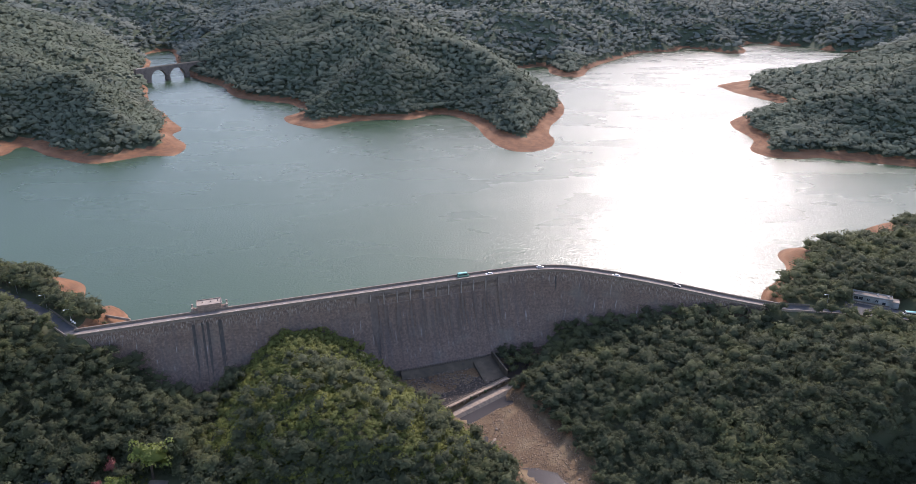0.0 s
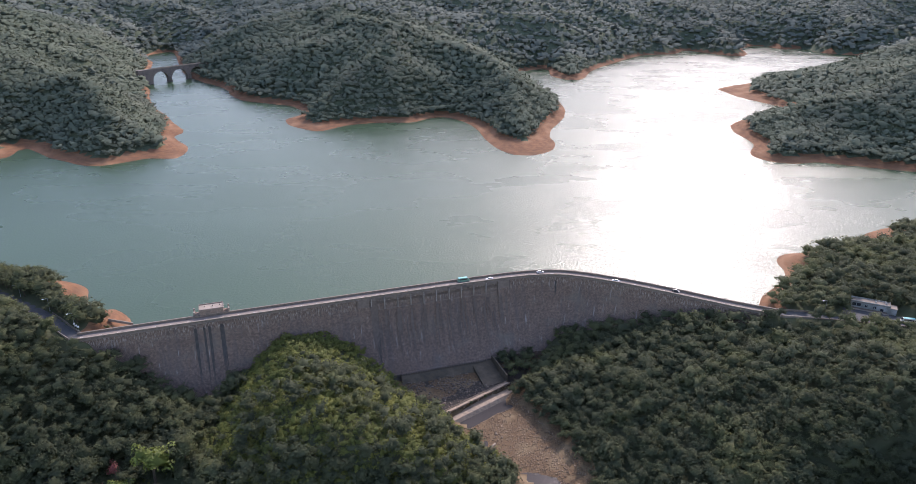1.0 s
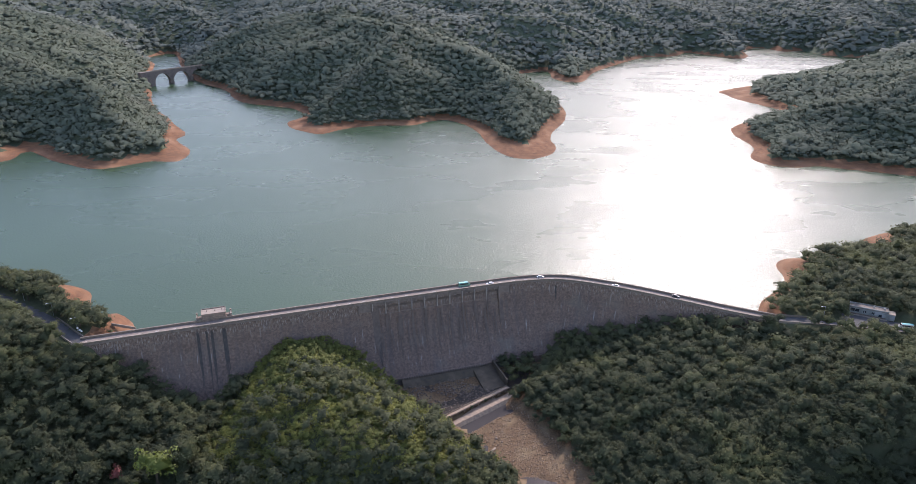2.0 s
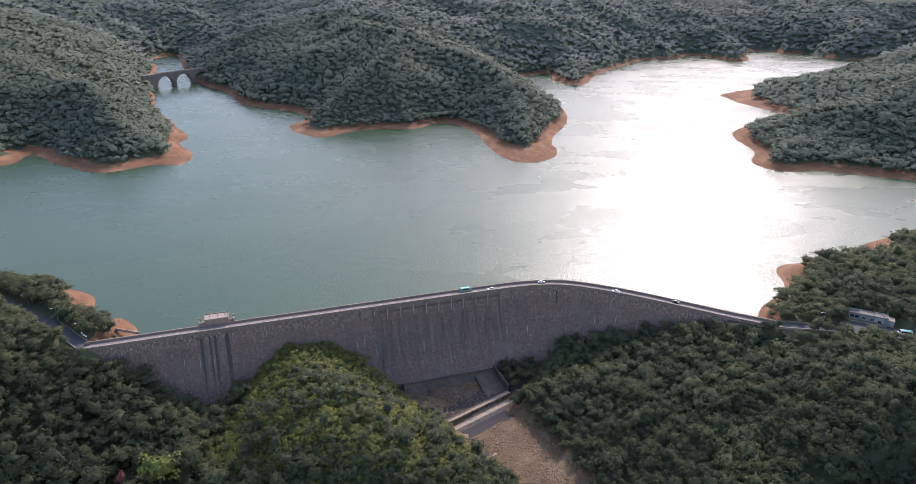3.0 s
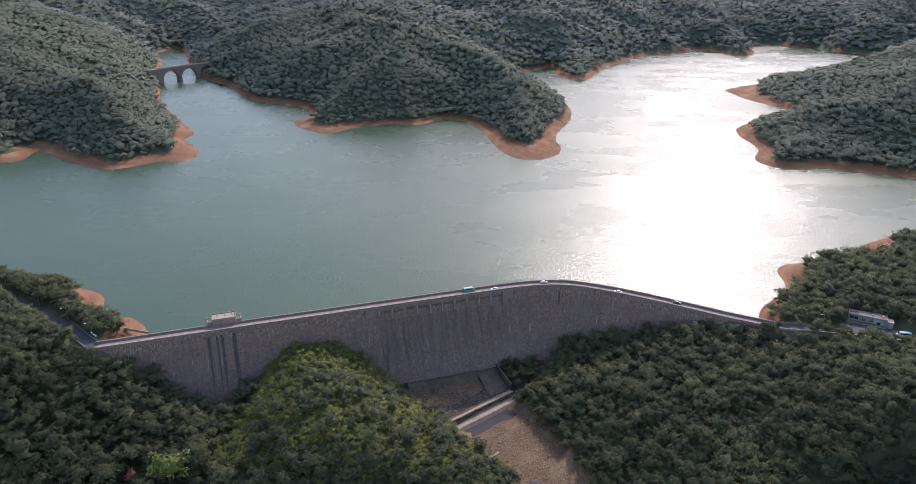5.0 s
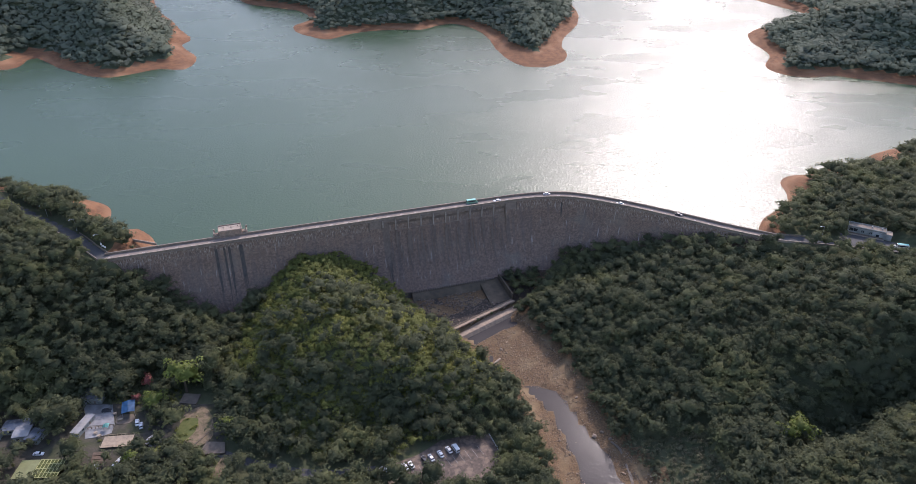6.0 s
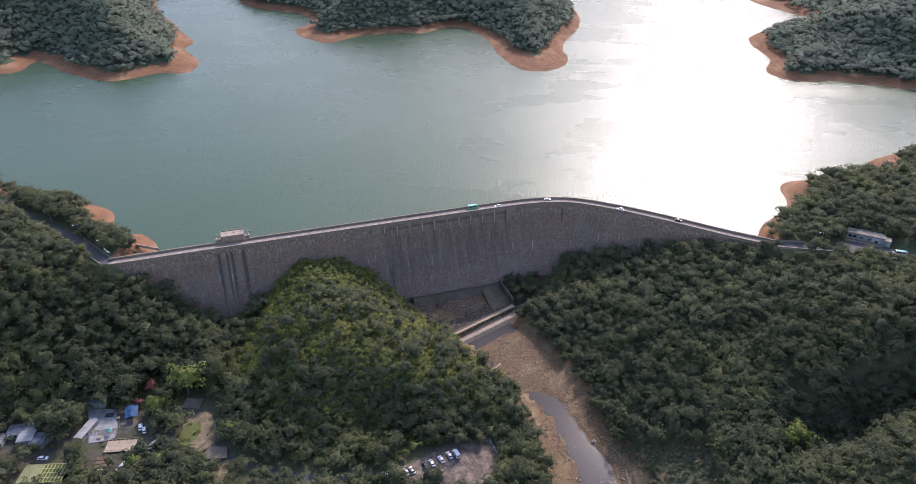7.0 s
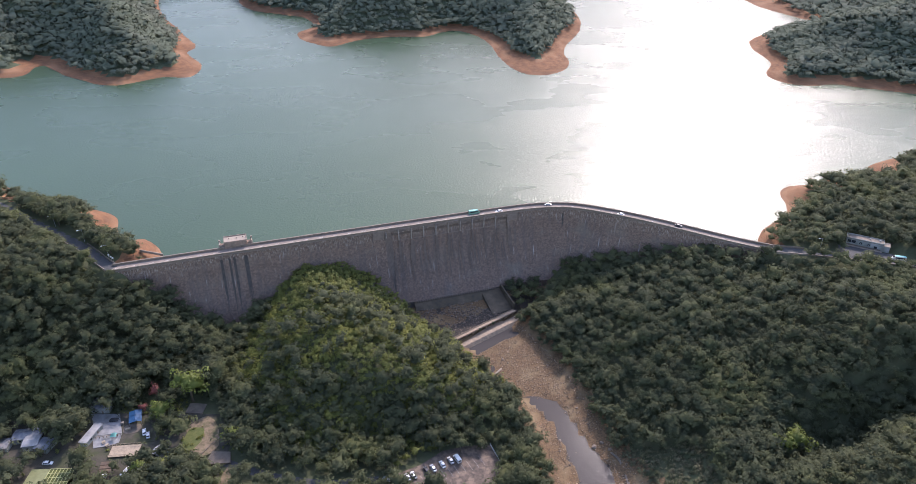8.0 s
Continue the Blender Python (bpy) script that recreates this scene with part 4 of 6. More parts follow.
def hillside(x, y, e=30.0):
    """Unit normals of the land, evened out over a tree's breadth."""
    gx = (land(x + e, y)[0] - land(x - e, y)[0]) / (2 * e)
    gy = (land(x, y + e)[0] - land(x, y - e)[0]) / (2 * e)
    n = np.stack([-gx, -gy, np.ones(len(x))], 1)
    return n / np.linalg.norm(n, axis=1)[:, None]


rng = np.random.default_rng(7)
near_small = [crown_shape(rng, 56, 1, 9, 0.21, 0.9, 0.74, 0.35, 0.85) for k in range(6)]
near_shapes = [crown_shape(rng, 185, 2, 20, 0.13, 0.8, 0.76, 0.3, 0.62) for k in range(8)]
side_shapes = [crown_shape(rng, 128, 2, 18, 0.12, 0.8, 0.78, 0.35, 0.66) for k in range(8)]
mid_shapes = [crown_shape(rng, 44, 1, 16, 0.2, 0.85, 0.84, 0.7, 0.74, 0.35) for k in range(8)]
far_shapes = [crown_shape(rng, 26, 1, 10, 0.23, 0.75, 0.9, 0.7, 0.88, 0.35) for k in range(8)]
top_shapes = [crown_shape(rng, 8, 1, 7, 0.3, 0.7, 0.92, 0.8, 0.95, 0.35) for k in range(8)]

# woods on both flanks of the valley and round the abutments
_x, _y = scatter(rng, -330, 400, 172, 560, 4.7)
_ok, _h, _d, _u, _dl, _dr = wooded(_x, _y)
_ok &= ~((_u < 0) & (_y > 324) & (_x > -124) & (_x < 10))
_ok &= ~(BANK(_x, _y) & (rng.random(len(_x)) < 0.9))
_ok &= (np.abs(_x) < 0.575 * _y + 106) & ~((_u < 0) & KNOLL(_x, _y) & (((rng.random(len(_x)) < 0.72) & (_y > 252)) | (_y > 322)))
_x, _y, _h, _dl, _dr = _x[_ok], _y[_ok], _h[_ok], _dl[_ok], _dr[_ok]
_bank = np.minimum(np.where(_dl > 0, _dl, 99), np.where(_dr > 0, _dr, 99))
_size = (2.9 + 3.0 * rng.random(len(_x)) ** 2.2 + 0.7 * fbm(_x, _y, 40, 2, 71)) * np.clip(0.5 + _bank / 18, 0.5, 1.0)
_tall = rng.uniform(0.85, 1.3, len(_x))
_top = _h + 0.8 * _size * _tall + (1.8 + 1.6 * fbm(_x, _y, 24, 2, 73)) * np.clip(_bank / 25, 0, 1) + 5.5 * sstep(-118, -140, _x) * sstep(244, 252, _y) * sstep(312, 290, _y) * (1 - np.exp(-((_x + 148) ** 2 + (_y - 254) ** 2) / 200)) + 2.2 * fbm(_x, _y, 48, 2, 75) * np.clip(_bank / 25, 0, 1)

# the trees round the car park and lane stand singly
_order = np.argsort(np.hypot(_x - 5, (_y - 205) * 1.3))
_single, _rest = _order[:262], _order[262:]
# gaps in front of the lime-green tree and the red blossom
_rest = _rest[(np.hypot((_x[_rest] + 139) / 10, (_y[_rest] - 247.5) / 8.5) > 1) & (np.hypot((_x[_rest] + 158) / 5, (_y[_rest] - 249) / 7) > 1)]
tree_meshes = []
big_shapes = [crown_shape(rng, 480, 2, 26, 0.085, 0.85, 0.8, 0.35, 0.55) for k in range(2)]     # fine foliage of broad trees
for k in range(8):
    sv, sf, sn = near_shapes[k] if k < 6 else big_shapes[k - 6]
    cm = np_mesh("crown", sv, sf, (M_LEAF,), smooth=True, normals=sn)
    tm = shared("trunk", trunk_shape(random.Random(k)), M_BARK)
    tree_meshes.append((cm, tm))


def tree(k, x, y, z, r, tall, turn, material=None, label="", name="tree"):
    e = empty(name, x, y, z, turn)
    cm, tm = tree_meshes[k % 6 if r < 5 else 6 + k % 2]
    if material:
        cm = cm.copy()
        cm.materials.clear()
        cm.materials.append(material)
    c = new("crown", cm)
    t = new("trunk", tm)
    c.parent = t.parent = e
    c.matrix_basis = Matrix.LocRotScale((0, 0, r * 1.25 * tall), None, (r, r, r * tall))
    t.matrix_basis = Matrix.LocRotScale((0, 0, -0.3), None, (r, r, r * 1.3 * tall))
    tagged(e, label or "broadleaf tree with dense dark green crown in valley woodland", "tree", "trees of the valley floor")
    return e


for i in _single:
    tree(int(rng.integers(0, 6)), _x[i], _y[i], _h[i], _size[i], _tall[i], float(rng.uniform(0, 360)))
_tier = np.where(_y[_rest] > 400, 2, np.where((_y[_rest] > 295) | (np.abs(_x[_rest]) > 190), 1, 0))
_lots = [joined(sh, _x[q], _y[q], _top[q], _size[q], _tall[q], rng, hillside(_x[q], _y[q], 12.0), 0.42) for sh, q in ((near_shapes, _rest[_tier == 0]), (side_shapes, _rest[_tier == 1]), (side_shapes, _rest[_tier == 2]))]
_v = np.concatenate([a[0] for a in _lots])
_f = np.concatenate([a[1] + sum(len(b[0]) for b in _lots[:i]) for i, a in enumerate(_lots)])
woods = link("valley_woods", np_mesh("valley_woods", _v, _f, (M_LEAF,), smooth=True, normals=np.concatenate([a[2] for a in _lots])), None)
tagged(woods, "dense green broadleaf woods covering the valley sides", "woods", kind="stuff")


def far_woods(name, label, x0, x1, y0, y1, step, shapes, rmin, rmax, seed, material, lean):
    g = np.random.default_rng(seed)
    x, y = scatter(g, x0, x1, y0, y1, step)
    ok = np.abs(x) < 0.645 * y + 40
    x, y = x[ok], y[ok]
    ok, h, d, u, _, _ = wooded(x, y)
    ok &= u > 0
    x, y, h, d = x[ok], y[ok], h[ok], d[ok]
    r = 1.2 * (rmin + (rmax - rmin) * (g.random(len(x)) ** 1.6 * 1.9 - 0.35)) * (1 + 0.2 * fbm(x, y, 60, 2, 81)) * np.clip(0.8 + d / 200, 0.8, 1)
    v, f, n = joined(shapes, x, y, h + r * (np.where(y > 1450, 0.15, 0.35) + 1.35 * np.exp(-d / 40)), r, g.uniform(0.75, 1.25, len(x)), g, hillside(x, y), lean)
    ob = link(name, np_mesh(name, v, f, (material,), smooth=True, normals=n), None)
    tagged(ob, label, "woods", kind="stuff")


# the haze on these woods lies in their leaf colours
far_woods("shore_woods", "dense woods on the hills round the reservoir", -720, 720, 560, 1000, 6.3, mid_shapes, 3.7, 5.6, 1, M_FAR_HAZED, 0.76)
far_woods("hill_woods", "hazy wooded hills beyond the reservoir arms", -1050, 1050, 1000, 1450, 9.8, far_shapes, 5.2, 7.4, 2, M_FAR_HAZED, 0.82)
far_woods("mountain_woods", "hazy distant wooded mountainside", -1600, 1600, 1450, 2380, 16.2, top_shapes, 7.5, 10.6, 3, M_MOUNT_HAZED, 0.86)


# ---- knoll scrub, special trees ----
def scrub(name, label, mask, x0, x1, y0, y1, step, rmin, rmax, material, seed, shapes):
    g = np.random.default_rng(seed)
    x, y = scatter(g, x0, x1, y0, y1, step)
    ok, h, d, u, dl, dr = wooded(x, y)
    ok &= mask(x, y, h, d, u, dl, dr)
    x, y, h = x[ok], y[ok], h[ok]
    r = g.uniform(rmin, rmax, len(x)) * (1 + 0.25 * fbm(x, y, 15, 2, 91))
    tl = g.uniform(0.55, 1.2, len(x))
    v, f, n = joined(shapes, x, y, h + r * 0.7 * tl, r, tl, g, hillside(x, y, 10.0), 0.42)
    tagged(link(name, np_mesh(name, v, f, (material,), smooth=True, normals=n), None), label, "scrub", kind="stuff")


scrub("knoll_scrub", "sunlit yellow-green scrub covering the knoll below the dam", lambda x, y, h, d, u, dl, dr: (u < 0) & (KNOLL(x, y) | ((y > 318) & (x > -126) & (x < 0) & (dl > 3))), -140, 40, 213, 362, 2.8, 1.3, 3.2, M_BUSH, 21, near_small)
scrub("bank_scrub", "low brown-green scrub along the river bank", lambda x, y, h, d, u, dl, dr: (u < 0) & (((dr > 0.5) & ((dr < 10) | BANK(x, y)) & (y < 245)) | ((dl > 1) & (dl < 5))), -30, 130, 160, 320, 2.3, 0.7, 1.9, M_OLIVE, 22, near_small)
scrub("village_scrub", "low grassy scrub round the village clearing", lambda x, y, h, d, u, dl, dr: (u < -30) & (h < -34) & (fbm(x, y, 9, 2, 95) > 0.0), -222, -104, 196, 256, 2.6, 0.5, 1.3, M_BUSH, 23, near_small)
scrub("slope_understorey", "dark leafy understorey on the slope beside the village", lambda x, y, h, d, u, dl, dr: (u < -8) & (x < -118) & (y > 246) & ~((np.abs(x + 135) < 10) & (y < 257)) & (np.hypot((x + 158) / 5, (y - 249) / 7) > 1), -300, -112, 246, 322, 4.2, 2.2, 3.5, M_LEAF, 24, near_small)
for k, (x, y, r, tl, m, lb) in enumerate((
        (-138.0, 255.0, 9.6, 1.12, M_LIME, "broad lime-green tree standing out from darker woods"),
        (-148.0, 241.0, 5.6, 1.1, M_LIME, "yellow-green tree beside the village patio"),
        (-186.5, 228.5, 8.4, 1.0, M_LEAF, "broad dark green tree between village sheds"),
        (-195.5, 231.0, 6.4, 1.0, M_LEAF, "dark green tree behind the village sheds"),
        (-109.5, 228.0, 4.2, 1.1, M_LIME, "small light green tree beside the clearing"),
        (-145.0, 208.0, 4.2, 1.0, M_LIME, "yellow-green tree below the timber deck"),
        (-172.0, 211.0, 5.4, 1.1, M_LEAF, "dark green tree at the village lane"),
        (-200.0, 214.0, 3.6, 0.9, M_LEAF, "small dark tree beside the village lane"),
        (-194.5, 216.5, 3.2, 0.9, M_LEAF, "small dark tree beside the village lane"),
        (-201.0, 203.5, 5.2, 1.0, M_LEAF, "dark green tree beside the framed yellow roof"),
        (-135.5, 210.0, 3.9, 1.0, M_BUSH, "leafy tree below the white cottage"),
        (-130.0, 216.0, 4.4, 1.05, M_LEAF, "dark green tree beside the village lane"),
        (-141.5, 235.0, 5.2, 1.0, M_LEAF, "dark green tree beside the parked vans"),
        (-113.0, 206.0, 4.4, 1.0, M_LEAF, "dark green tree beside the village lane"),
        (-134.0, 201.0, 4.6, 1.0, M_LEAF, "dark green tree below the village lane"),
        (-159.5, 246.5, 2.4, 1.3, M_RED, "red flowering tree among green woods"),
        (-156.6, 256.0, 3.0, 1.9, M_RED, "red flowering tree among green woods"),
        (150.0, 226.0, 6.6, 1.1, M_LIME, "bright yellow-green tree in the gully"),
        (142.0, 222.0, 5.6, 1.1, M_LIME, "bright yellow-green tree in the gully"),
        (-20.0, 232.0, 4.0, 1.0, M_LEAF, "dark tree at the edge of the car park"),
        (-193.5, 305.5, 3.6, 1.0, M_LEAF, "dark green tree at the end of the dam"),
        (-188.0, 308.5, 3.0, 1.0, M_LEAF, "dark green tree at the end of the dam"),
        (-182.5, 309.5, 3.4, 1.0, M_LEAF, "dark green tree at the foot of the dam"),
        (-191.5, 329.5, 2.4, 1.0, M_LEAF, "small green tree beside the shore wall"),
        (-187.0, 327.0, 1.9, 1.0, M_LEAF, "small green tree beside the shore wall"),
        (-195.5, 334.0, 2.8, 1.0, M_LEAF, "green tree above the bare shore"))):
    tree(k, x, y, ground_z(x, y), r, tl, 40.0 * k, m, lb)
for k, (x, y, r) in enumerate(((-27.0, 219.5, 2.6), (-23.0, 222.5, 2.9), (-30.5, 216.0, 2.4), (-17.5, 226.0, 2.8), (-13.0, 229.0, 2.5))):
    tagged(tree(k, x, y, ground_z(x, y), r, 0.9, 50.0 * k, M_BUSH, name="bush"), "low green bush at the edge of the car park", "bush", "bushes at the car park")

# trees on the headland between the road and the bare shore
_g = np.random.default_rng(33)
HEADLAND = np.array([(-198, 329), (-207, 341), (-220, 351), (-237, 365), (-250, 379), (-272, 392), (-292, 392), (-292, 372), (-262, 366), (-238, 352), (-214, 334), (-204, 327)], float)
_hx, _hy = scatter(_g, -296, -194, 324, 396, 5.2)
_ok = inside(_hx, _hy, HEADLAND) & (seg_dist(_hx, _hy, ROAD_L)[0] > 5.5)
for k, (x, y) in enumerate(zip(_hx[_ok], _hy[_ok])):
    r = float(_g.uniform(3.8, 5.4))
    tagged(tree(k, x, y, ground_z(x, y), r, float(_g.uniform(0.85, 1.1)), 70.0 * k), "rounded green tree between the road and the bare shore", "tree", "trees on the headland")

# tall trees shading the village from behind
_g = np.random.default_rng(71)
for k, (x, y) in enumerate(((-219, 246), (-213, 252), (-207, 246), (-201, 254), (-195, 247), (-190, 257.5), (-184, 261), (-178, 258.5), (-172, 262), (-168.5, 252), (-226, 251), (-232, 243), (-196, 263), (-151, 268), (-126, 262))):
    tagged(tree(k, x, y, ground_z(x, y), float(_g.uniform(5.6, 7.2)), float(_g.uniform(1.2, 1.45)), 41.0 * k), "tall dark green tree standing behind the village sheds", "tree", "tall trees behind the village")

# trees crowding the foot of the dam beside the stilling pool
for k, (x, y, r) in enumerate(((32.5, 350.5, 3.6), (31.0, 356.5, 4.2), (29.0, 363.0, 4.4), (36.0, 361.0, 4.8), (27.0, 369.5, 4.2), (33.5, 369.0, 4.6), (41.0, 367.5, 5.0), (40.0, 357.0, 4.8), (44.5, 374.0, 4.6))):
    tagged(tree(k, x, y, ground_z(x, y), r, 1.05, 50.0 * k), "dark green tree beside the stilling pool under the dam", "tree", "trees beside the stilling pool")

# river stones, scattered and joined
_g = np.random.default_rng(5)
_rx, _ry = scatter(_g, -10, 100, 200, 348, 0.86)
_h, _d, _u, _dl, _dr = land(_rx, _ry)
_ok = (_u < -20) & (_dl < 1.5) & (_dr < 2.5) & (_h > -43.75) & (fbm(_rx, _ry, 8, 3, 55) > -0.35)
_rx, _ry, _h = _rx[_ok], _ry[_ok], _h[_ok]
_sv, _sf = ico(1)
_shapes = [(_sv * (1 + 0.25 * _g.normal(size=(len(_sv), 1))), _sf, _sv) for k in range(5)]
_r = 0.10 + 0.34 * _g.random(len(_rx)) ** 2.2
_v, _f, _n = joined(_shapes, _rx, _ry, _h + _r * 0.2, _r, np.full(len(_rx), 0.65), _g)
tagged(link("river_stones", np_mesh("river_stones", _v, _f, (M_STONE,)), None), "brown and grey cobbles strewn over the gravel bed", "stones", kind="stuff")


def boulder(x, y, r, seed):
    bm = bmesh.new()
    bmesh.ops.create_icosphere(bm, subdivisions=2, radius=1)
    for v in bm.verts:
        v.co *= 1 + 0.28 * noise.noise(v.co * 1.4 + Vector((seed, 0, 0)))
        v.co = Vector((v.co.x * r * 1.3, v.co.y * r, v.co.z * r * 0.7))
    ob = part("boulder", bm, M_POOLROCK, None)
    ob.matrix_basis = pose(x, y, ground_z(x, y) + 0.15 * r, 0, 0, 40 * seed)
    tagged(ob, "rounded dark boulder lying in the river bed", "boulder", "river boulders")


for k, (x, y, r) in enumerate(((62, 235.5, 1.1), (46, 239.5, 0.8), (53, 232, 0.7), (66, 238, 0.8), (69, 233, 0.9), (20, 300, 0.8), (23, 297, 0.6), (9, 302.5, 0.7), (12, 300, 0.5), (57, 262, 0.7), (45, 232, 0.6), (49, 224, 0.6))):
    boulder(x, y, r, k + 1)
# plank jetty of stone in the gravel, and footpath
_e = part("stone_groyne", box_bm(9.5, 1.1, 1.0, (0, 0, 0), bevel=0.15), M_CONC, None)
_e.matrix_basis = pose(16.5, 288.5, -43.6, 0, 0, 52)
tagged(_e, "low concrete groyne running into the gravel bed", "groyne")


def strip(name, line, width, lift, material, label, category, kind="structure", z=None, thick=0.18):
    """A paved strip of real thickness that lies on the ground along a line."""
    p = np.array(line)
    t = np.gradient(p, axis=0)
    t /= np.hypot(t[:, 0], t[:, 1])[:, None]
    nrm = np.stack([-t[:, 1], t[:, 0]], 1)
    bm = bmesh.new()
    rows = []
    for (x, y), n in zip(p, nrm):
        zz = (ground_z(x, y) if z is None else z) + lift
        rows.append([bm.verts.new((x + n[0] * s * width / 2, y + n[1] * s * width / 2, zz + q)) for s, q in ((1, -thick), (1, 0), (-1, 0), (-1, -thick))])
    for a, b in zip(rows, rows[1:]):
        for i in range(4):
            j = (i + 1) % 4
            bm.faces.new((a[i], a[j], b[j], b[i]))
    bm.faces.new(rows[0])
    bm.faces.new(rows[-1][::-1])
    bmesh.ops.recalc_face_normals(bm, faces=list(bm.faces))
    ob = part(name, bm, material, None)
    return tagged(ob, label, category, kind=kind)


strip("road", ROAD_L, 6.4, 0.0, M_ASPH, "dark asphalt road curving into the trees", "road", z=CREST + 0.02)
strip("road", ROAD_R, 7.0, 0.0, M_ASPH, "dark asphalt road leaving the dam", "road", z=CREST + 0.02)
strip("road", LANE, 4.2, 0.06, M_ASPH, "narrow shaded asphalt village lane", "road", z=-37.55)
strip("footpath", spline([(67.5, 234), (70, 230.5), (72.5, 226), (74, 218), (74.5, 208), (75, 190)], 4), 1.3, 0.15, M_PALE, "narrow pale footpath on the river bank", "path")


def offset_line(line, d):
    t = np.gradient(line, axis=0)
    t /= np.hypot(t[:, 0], t[:, 1])[:, None]
    return line + np.stack([-t[:, 1], t[:, 0]], 1) * d


def low_wall(line, h, w, material, label, z):
    bm = bmesh.new()
    t = np.gradient(line, axis=0)
    t /= np.hypot(t[:, 0], t[:, 1])[:, None]
    rows = []
    for (x, y), (tx, ty) in zip(line, t):
        rows.append([bm.verts.new((x - ty * s * w / 2, y + tx * s * w / 2, z + q)) for s, q in ((1, -0.6), (1, h), (-1, h), (-1, -0.6))])
    for a, b in zip(rows, rows[1:]):
        for i in range(4):
            bm.faces.new((a[i], a[(i + 1) % 4], b[(i + 1) % 4], b[i]))
    bm.faces.new(rows[0])
    bm.faces.new(rows[-1][::-1])
    bmesh.ops.recalc_face_normals(bm, faces=list(bm.faces))
    ob = part("roadside_wall", bm, material, None)
    tagged(ob, label, "wall", kind="structure")


low_wall(offset_line(ROAD_L, 3.5)[1:26], 0.9, 0.4, M_CONC, "low pale concrete wall along the road", CREST)
low_wall(offset_line(ROAD_L, -3.5)[2:14], 1.1, 0.45, M_DARKWALL, "low granite wall along the road", CREST)
low_wall(offset_line(ROAD_R, -3.8)[1:30], 0.8, 0.4, M_CONC, "low concrete wall along the road", CREST)
low_wall(offset_line(ROAD_R, 3.8)[1:9], 1.0, 0.45, M_DARKWALL, "low granite wall along the road", CREST)
low_wall(spline([(-174.5, 330.0), (-182, 332.2), (-190, 334.5)], 4), 0.9, 0.4, M_CONC, "pale retaining wall on the shore beside the dam", 4.3)


def slab(name, poly, z, thick, material, label, category):
    bm = bmesh.new()
    top = [bm.verts.new((x, y, z)) for x, y in poly]
    bot = [bm.verts.new((x, y, z - thick)) for x, y in poly]
    bm.faces.new(top)
    bm.faces.new(bot[::-1])
    for i in range(len(poly)):
        j = (i + 1) % len(poly)
        bm.faces.new((top[i], bot[i], bot[j], top[j]))
    bmesh.ops.recalc_face_normals(bm, faces=list(bm.faces))
    ob = part(name, bm, material, None)
    return tagged(ob, label, category, kind="structure")


# ---- weir with footbridge ----
def weir():
    L = 52.0
    e = empty("weir", 10.9, 325.8, -44.0, math.degrees(math.atan2(31, 37)))
    bm = bmesh.new()
    prof = [(3.2, 0), (3.2, 1.4), (-1.5, 1.2), (-1.8, 2.6), (-4.2, 2.3), (-5.6, 0.4), (-5.6, -0.8)]   # across (y), z
    a = [bm.verts.new((-L / 2, y, z)) for y, z in prof]
    b = [bm.verts.new((L / 2, y, z)) for y, z in prof]
    for i in range(len(prof)):
        j = (i + 1) % len(prof)
        bm.faces.new((a[i], a[j], b[j], b[i]))
    bm.faces.new(a)
    bm.faces.new(b[::-1])
    bmesh.ops.recalc_face_normals(bm, faces=list(bm.faces))
    part("weir_wall", bm, M_WEIR, e, "sloping pale concrete weir wall")
    part("abutment", box_bm(2.0, 6.5, 4.6, (-L / 2 - 0.8, -1.2, -0.5), bevel=0.12), M_WEIR, e)
    tagged(e, "low concrete weir across the river below the dam", "weir")
    f = empty("footbridge", 9.9, 327.0, -41.9, math.degrees(math.atan2(31, 37)))
    dk = part("deck", box_bm(L, 2.7, 0.35, (0, 1.2, 1.5), bevel=0.05), M_WEIR, f, "pale concrete footbridge deck")
    for s in (-1, 1):
        part("kerb", box_bm(L, 0.24, 0.6, (0, 1.2 + s * 1.3, 1.78), bevel=0.04), M_WEIR, dk)
    pm = shared("pier", box_bm(0.8, 1.5, 4.2, (0, 1.2, -2.7), bevel=0.06), M_WEIR)
    bmx = shared("bracket", box_bm(0.5, 1.2, 0.45, (0, -0.1, 1.1), bevel=0.05), M_DARKWALL)
    for k in range(10):
        o = new("pier", pm)
        o.parent, o.matrix_basis = f, pose(-L / 2 + 2.6 + k * 5.2, 0, 0)
        o = new("bracket", bmx)
        o.parent, o.matrix_basis = f, pose(-L / 2 + 2.6 + k * 5.2, 0, 0)
    for x in (-3.5, 7.0):
        part("shrub_tuft", near_bush(0.9, int(x)), M_LEAF, f).matrix_basis = pose(x, -0.2, 1.6)
    tagged(f, "long narrow concrete footbridge on short piers over the weir", "footbridge")


def near_bush(r, seed):
    bm = bmesh.new()
    bmesh.ops.create_icosphere(bm, subdivisions=2, radius=r)
    for v in bm.verts:
        v.co *= 1 + 0.5 * noise.noise(v.co * 2.2 + Vector((seed, 3, 0)))
    return bm


weir()


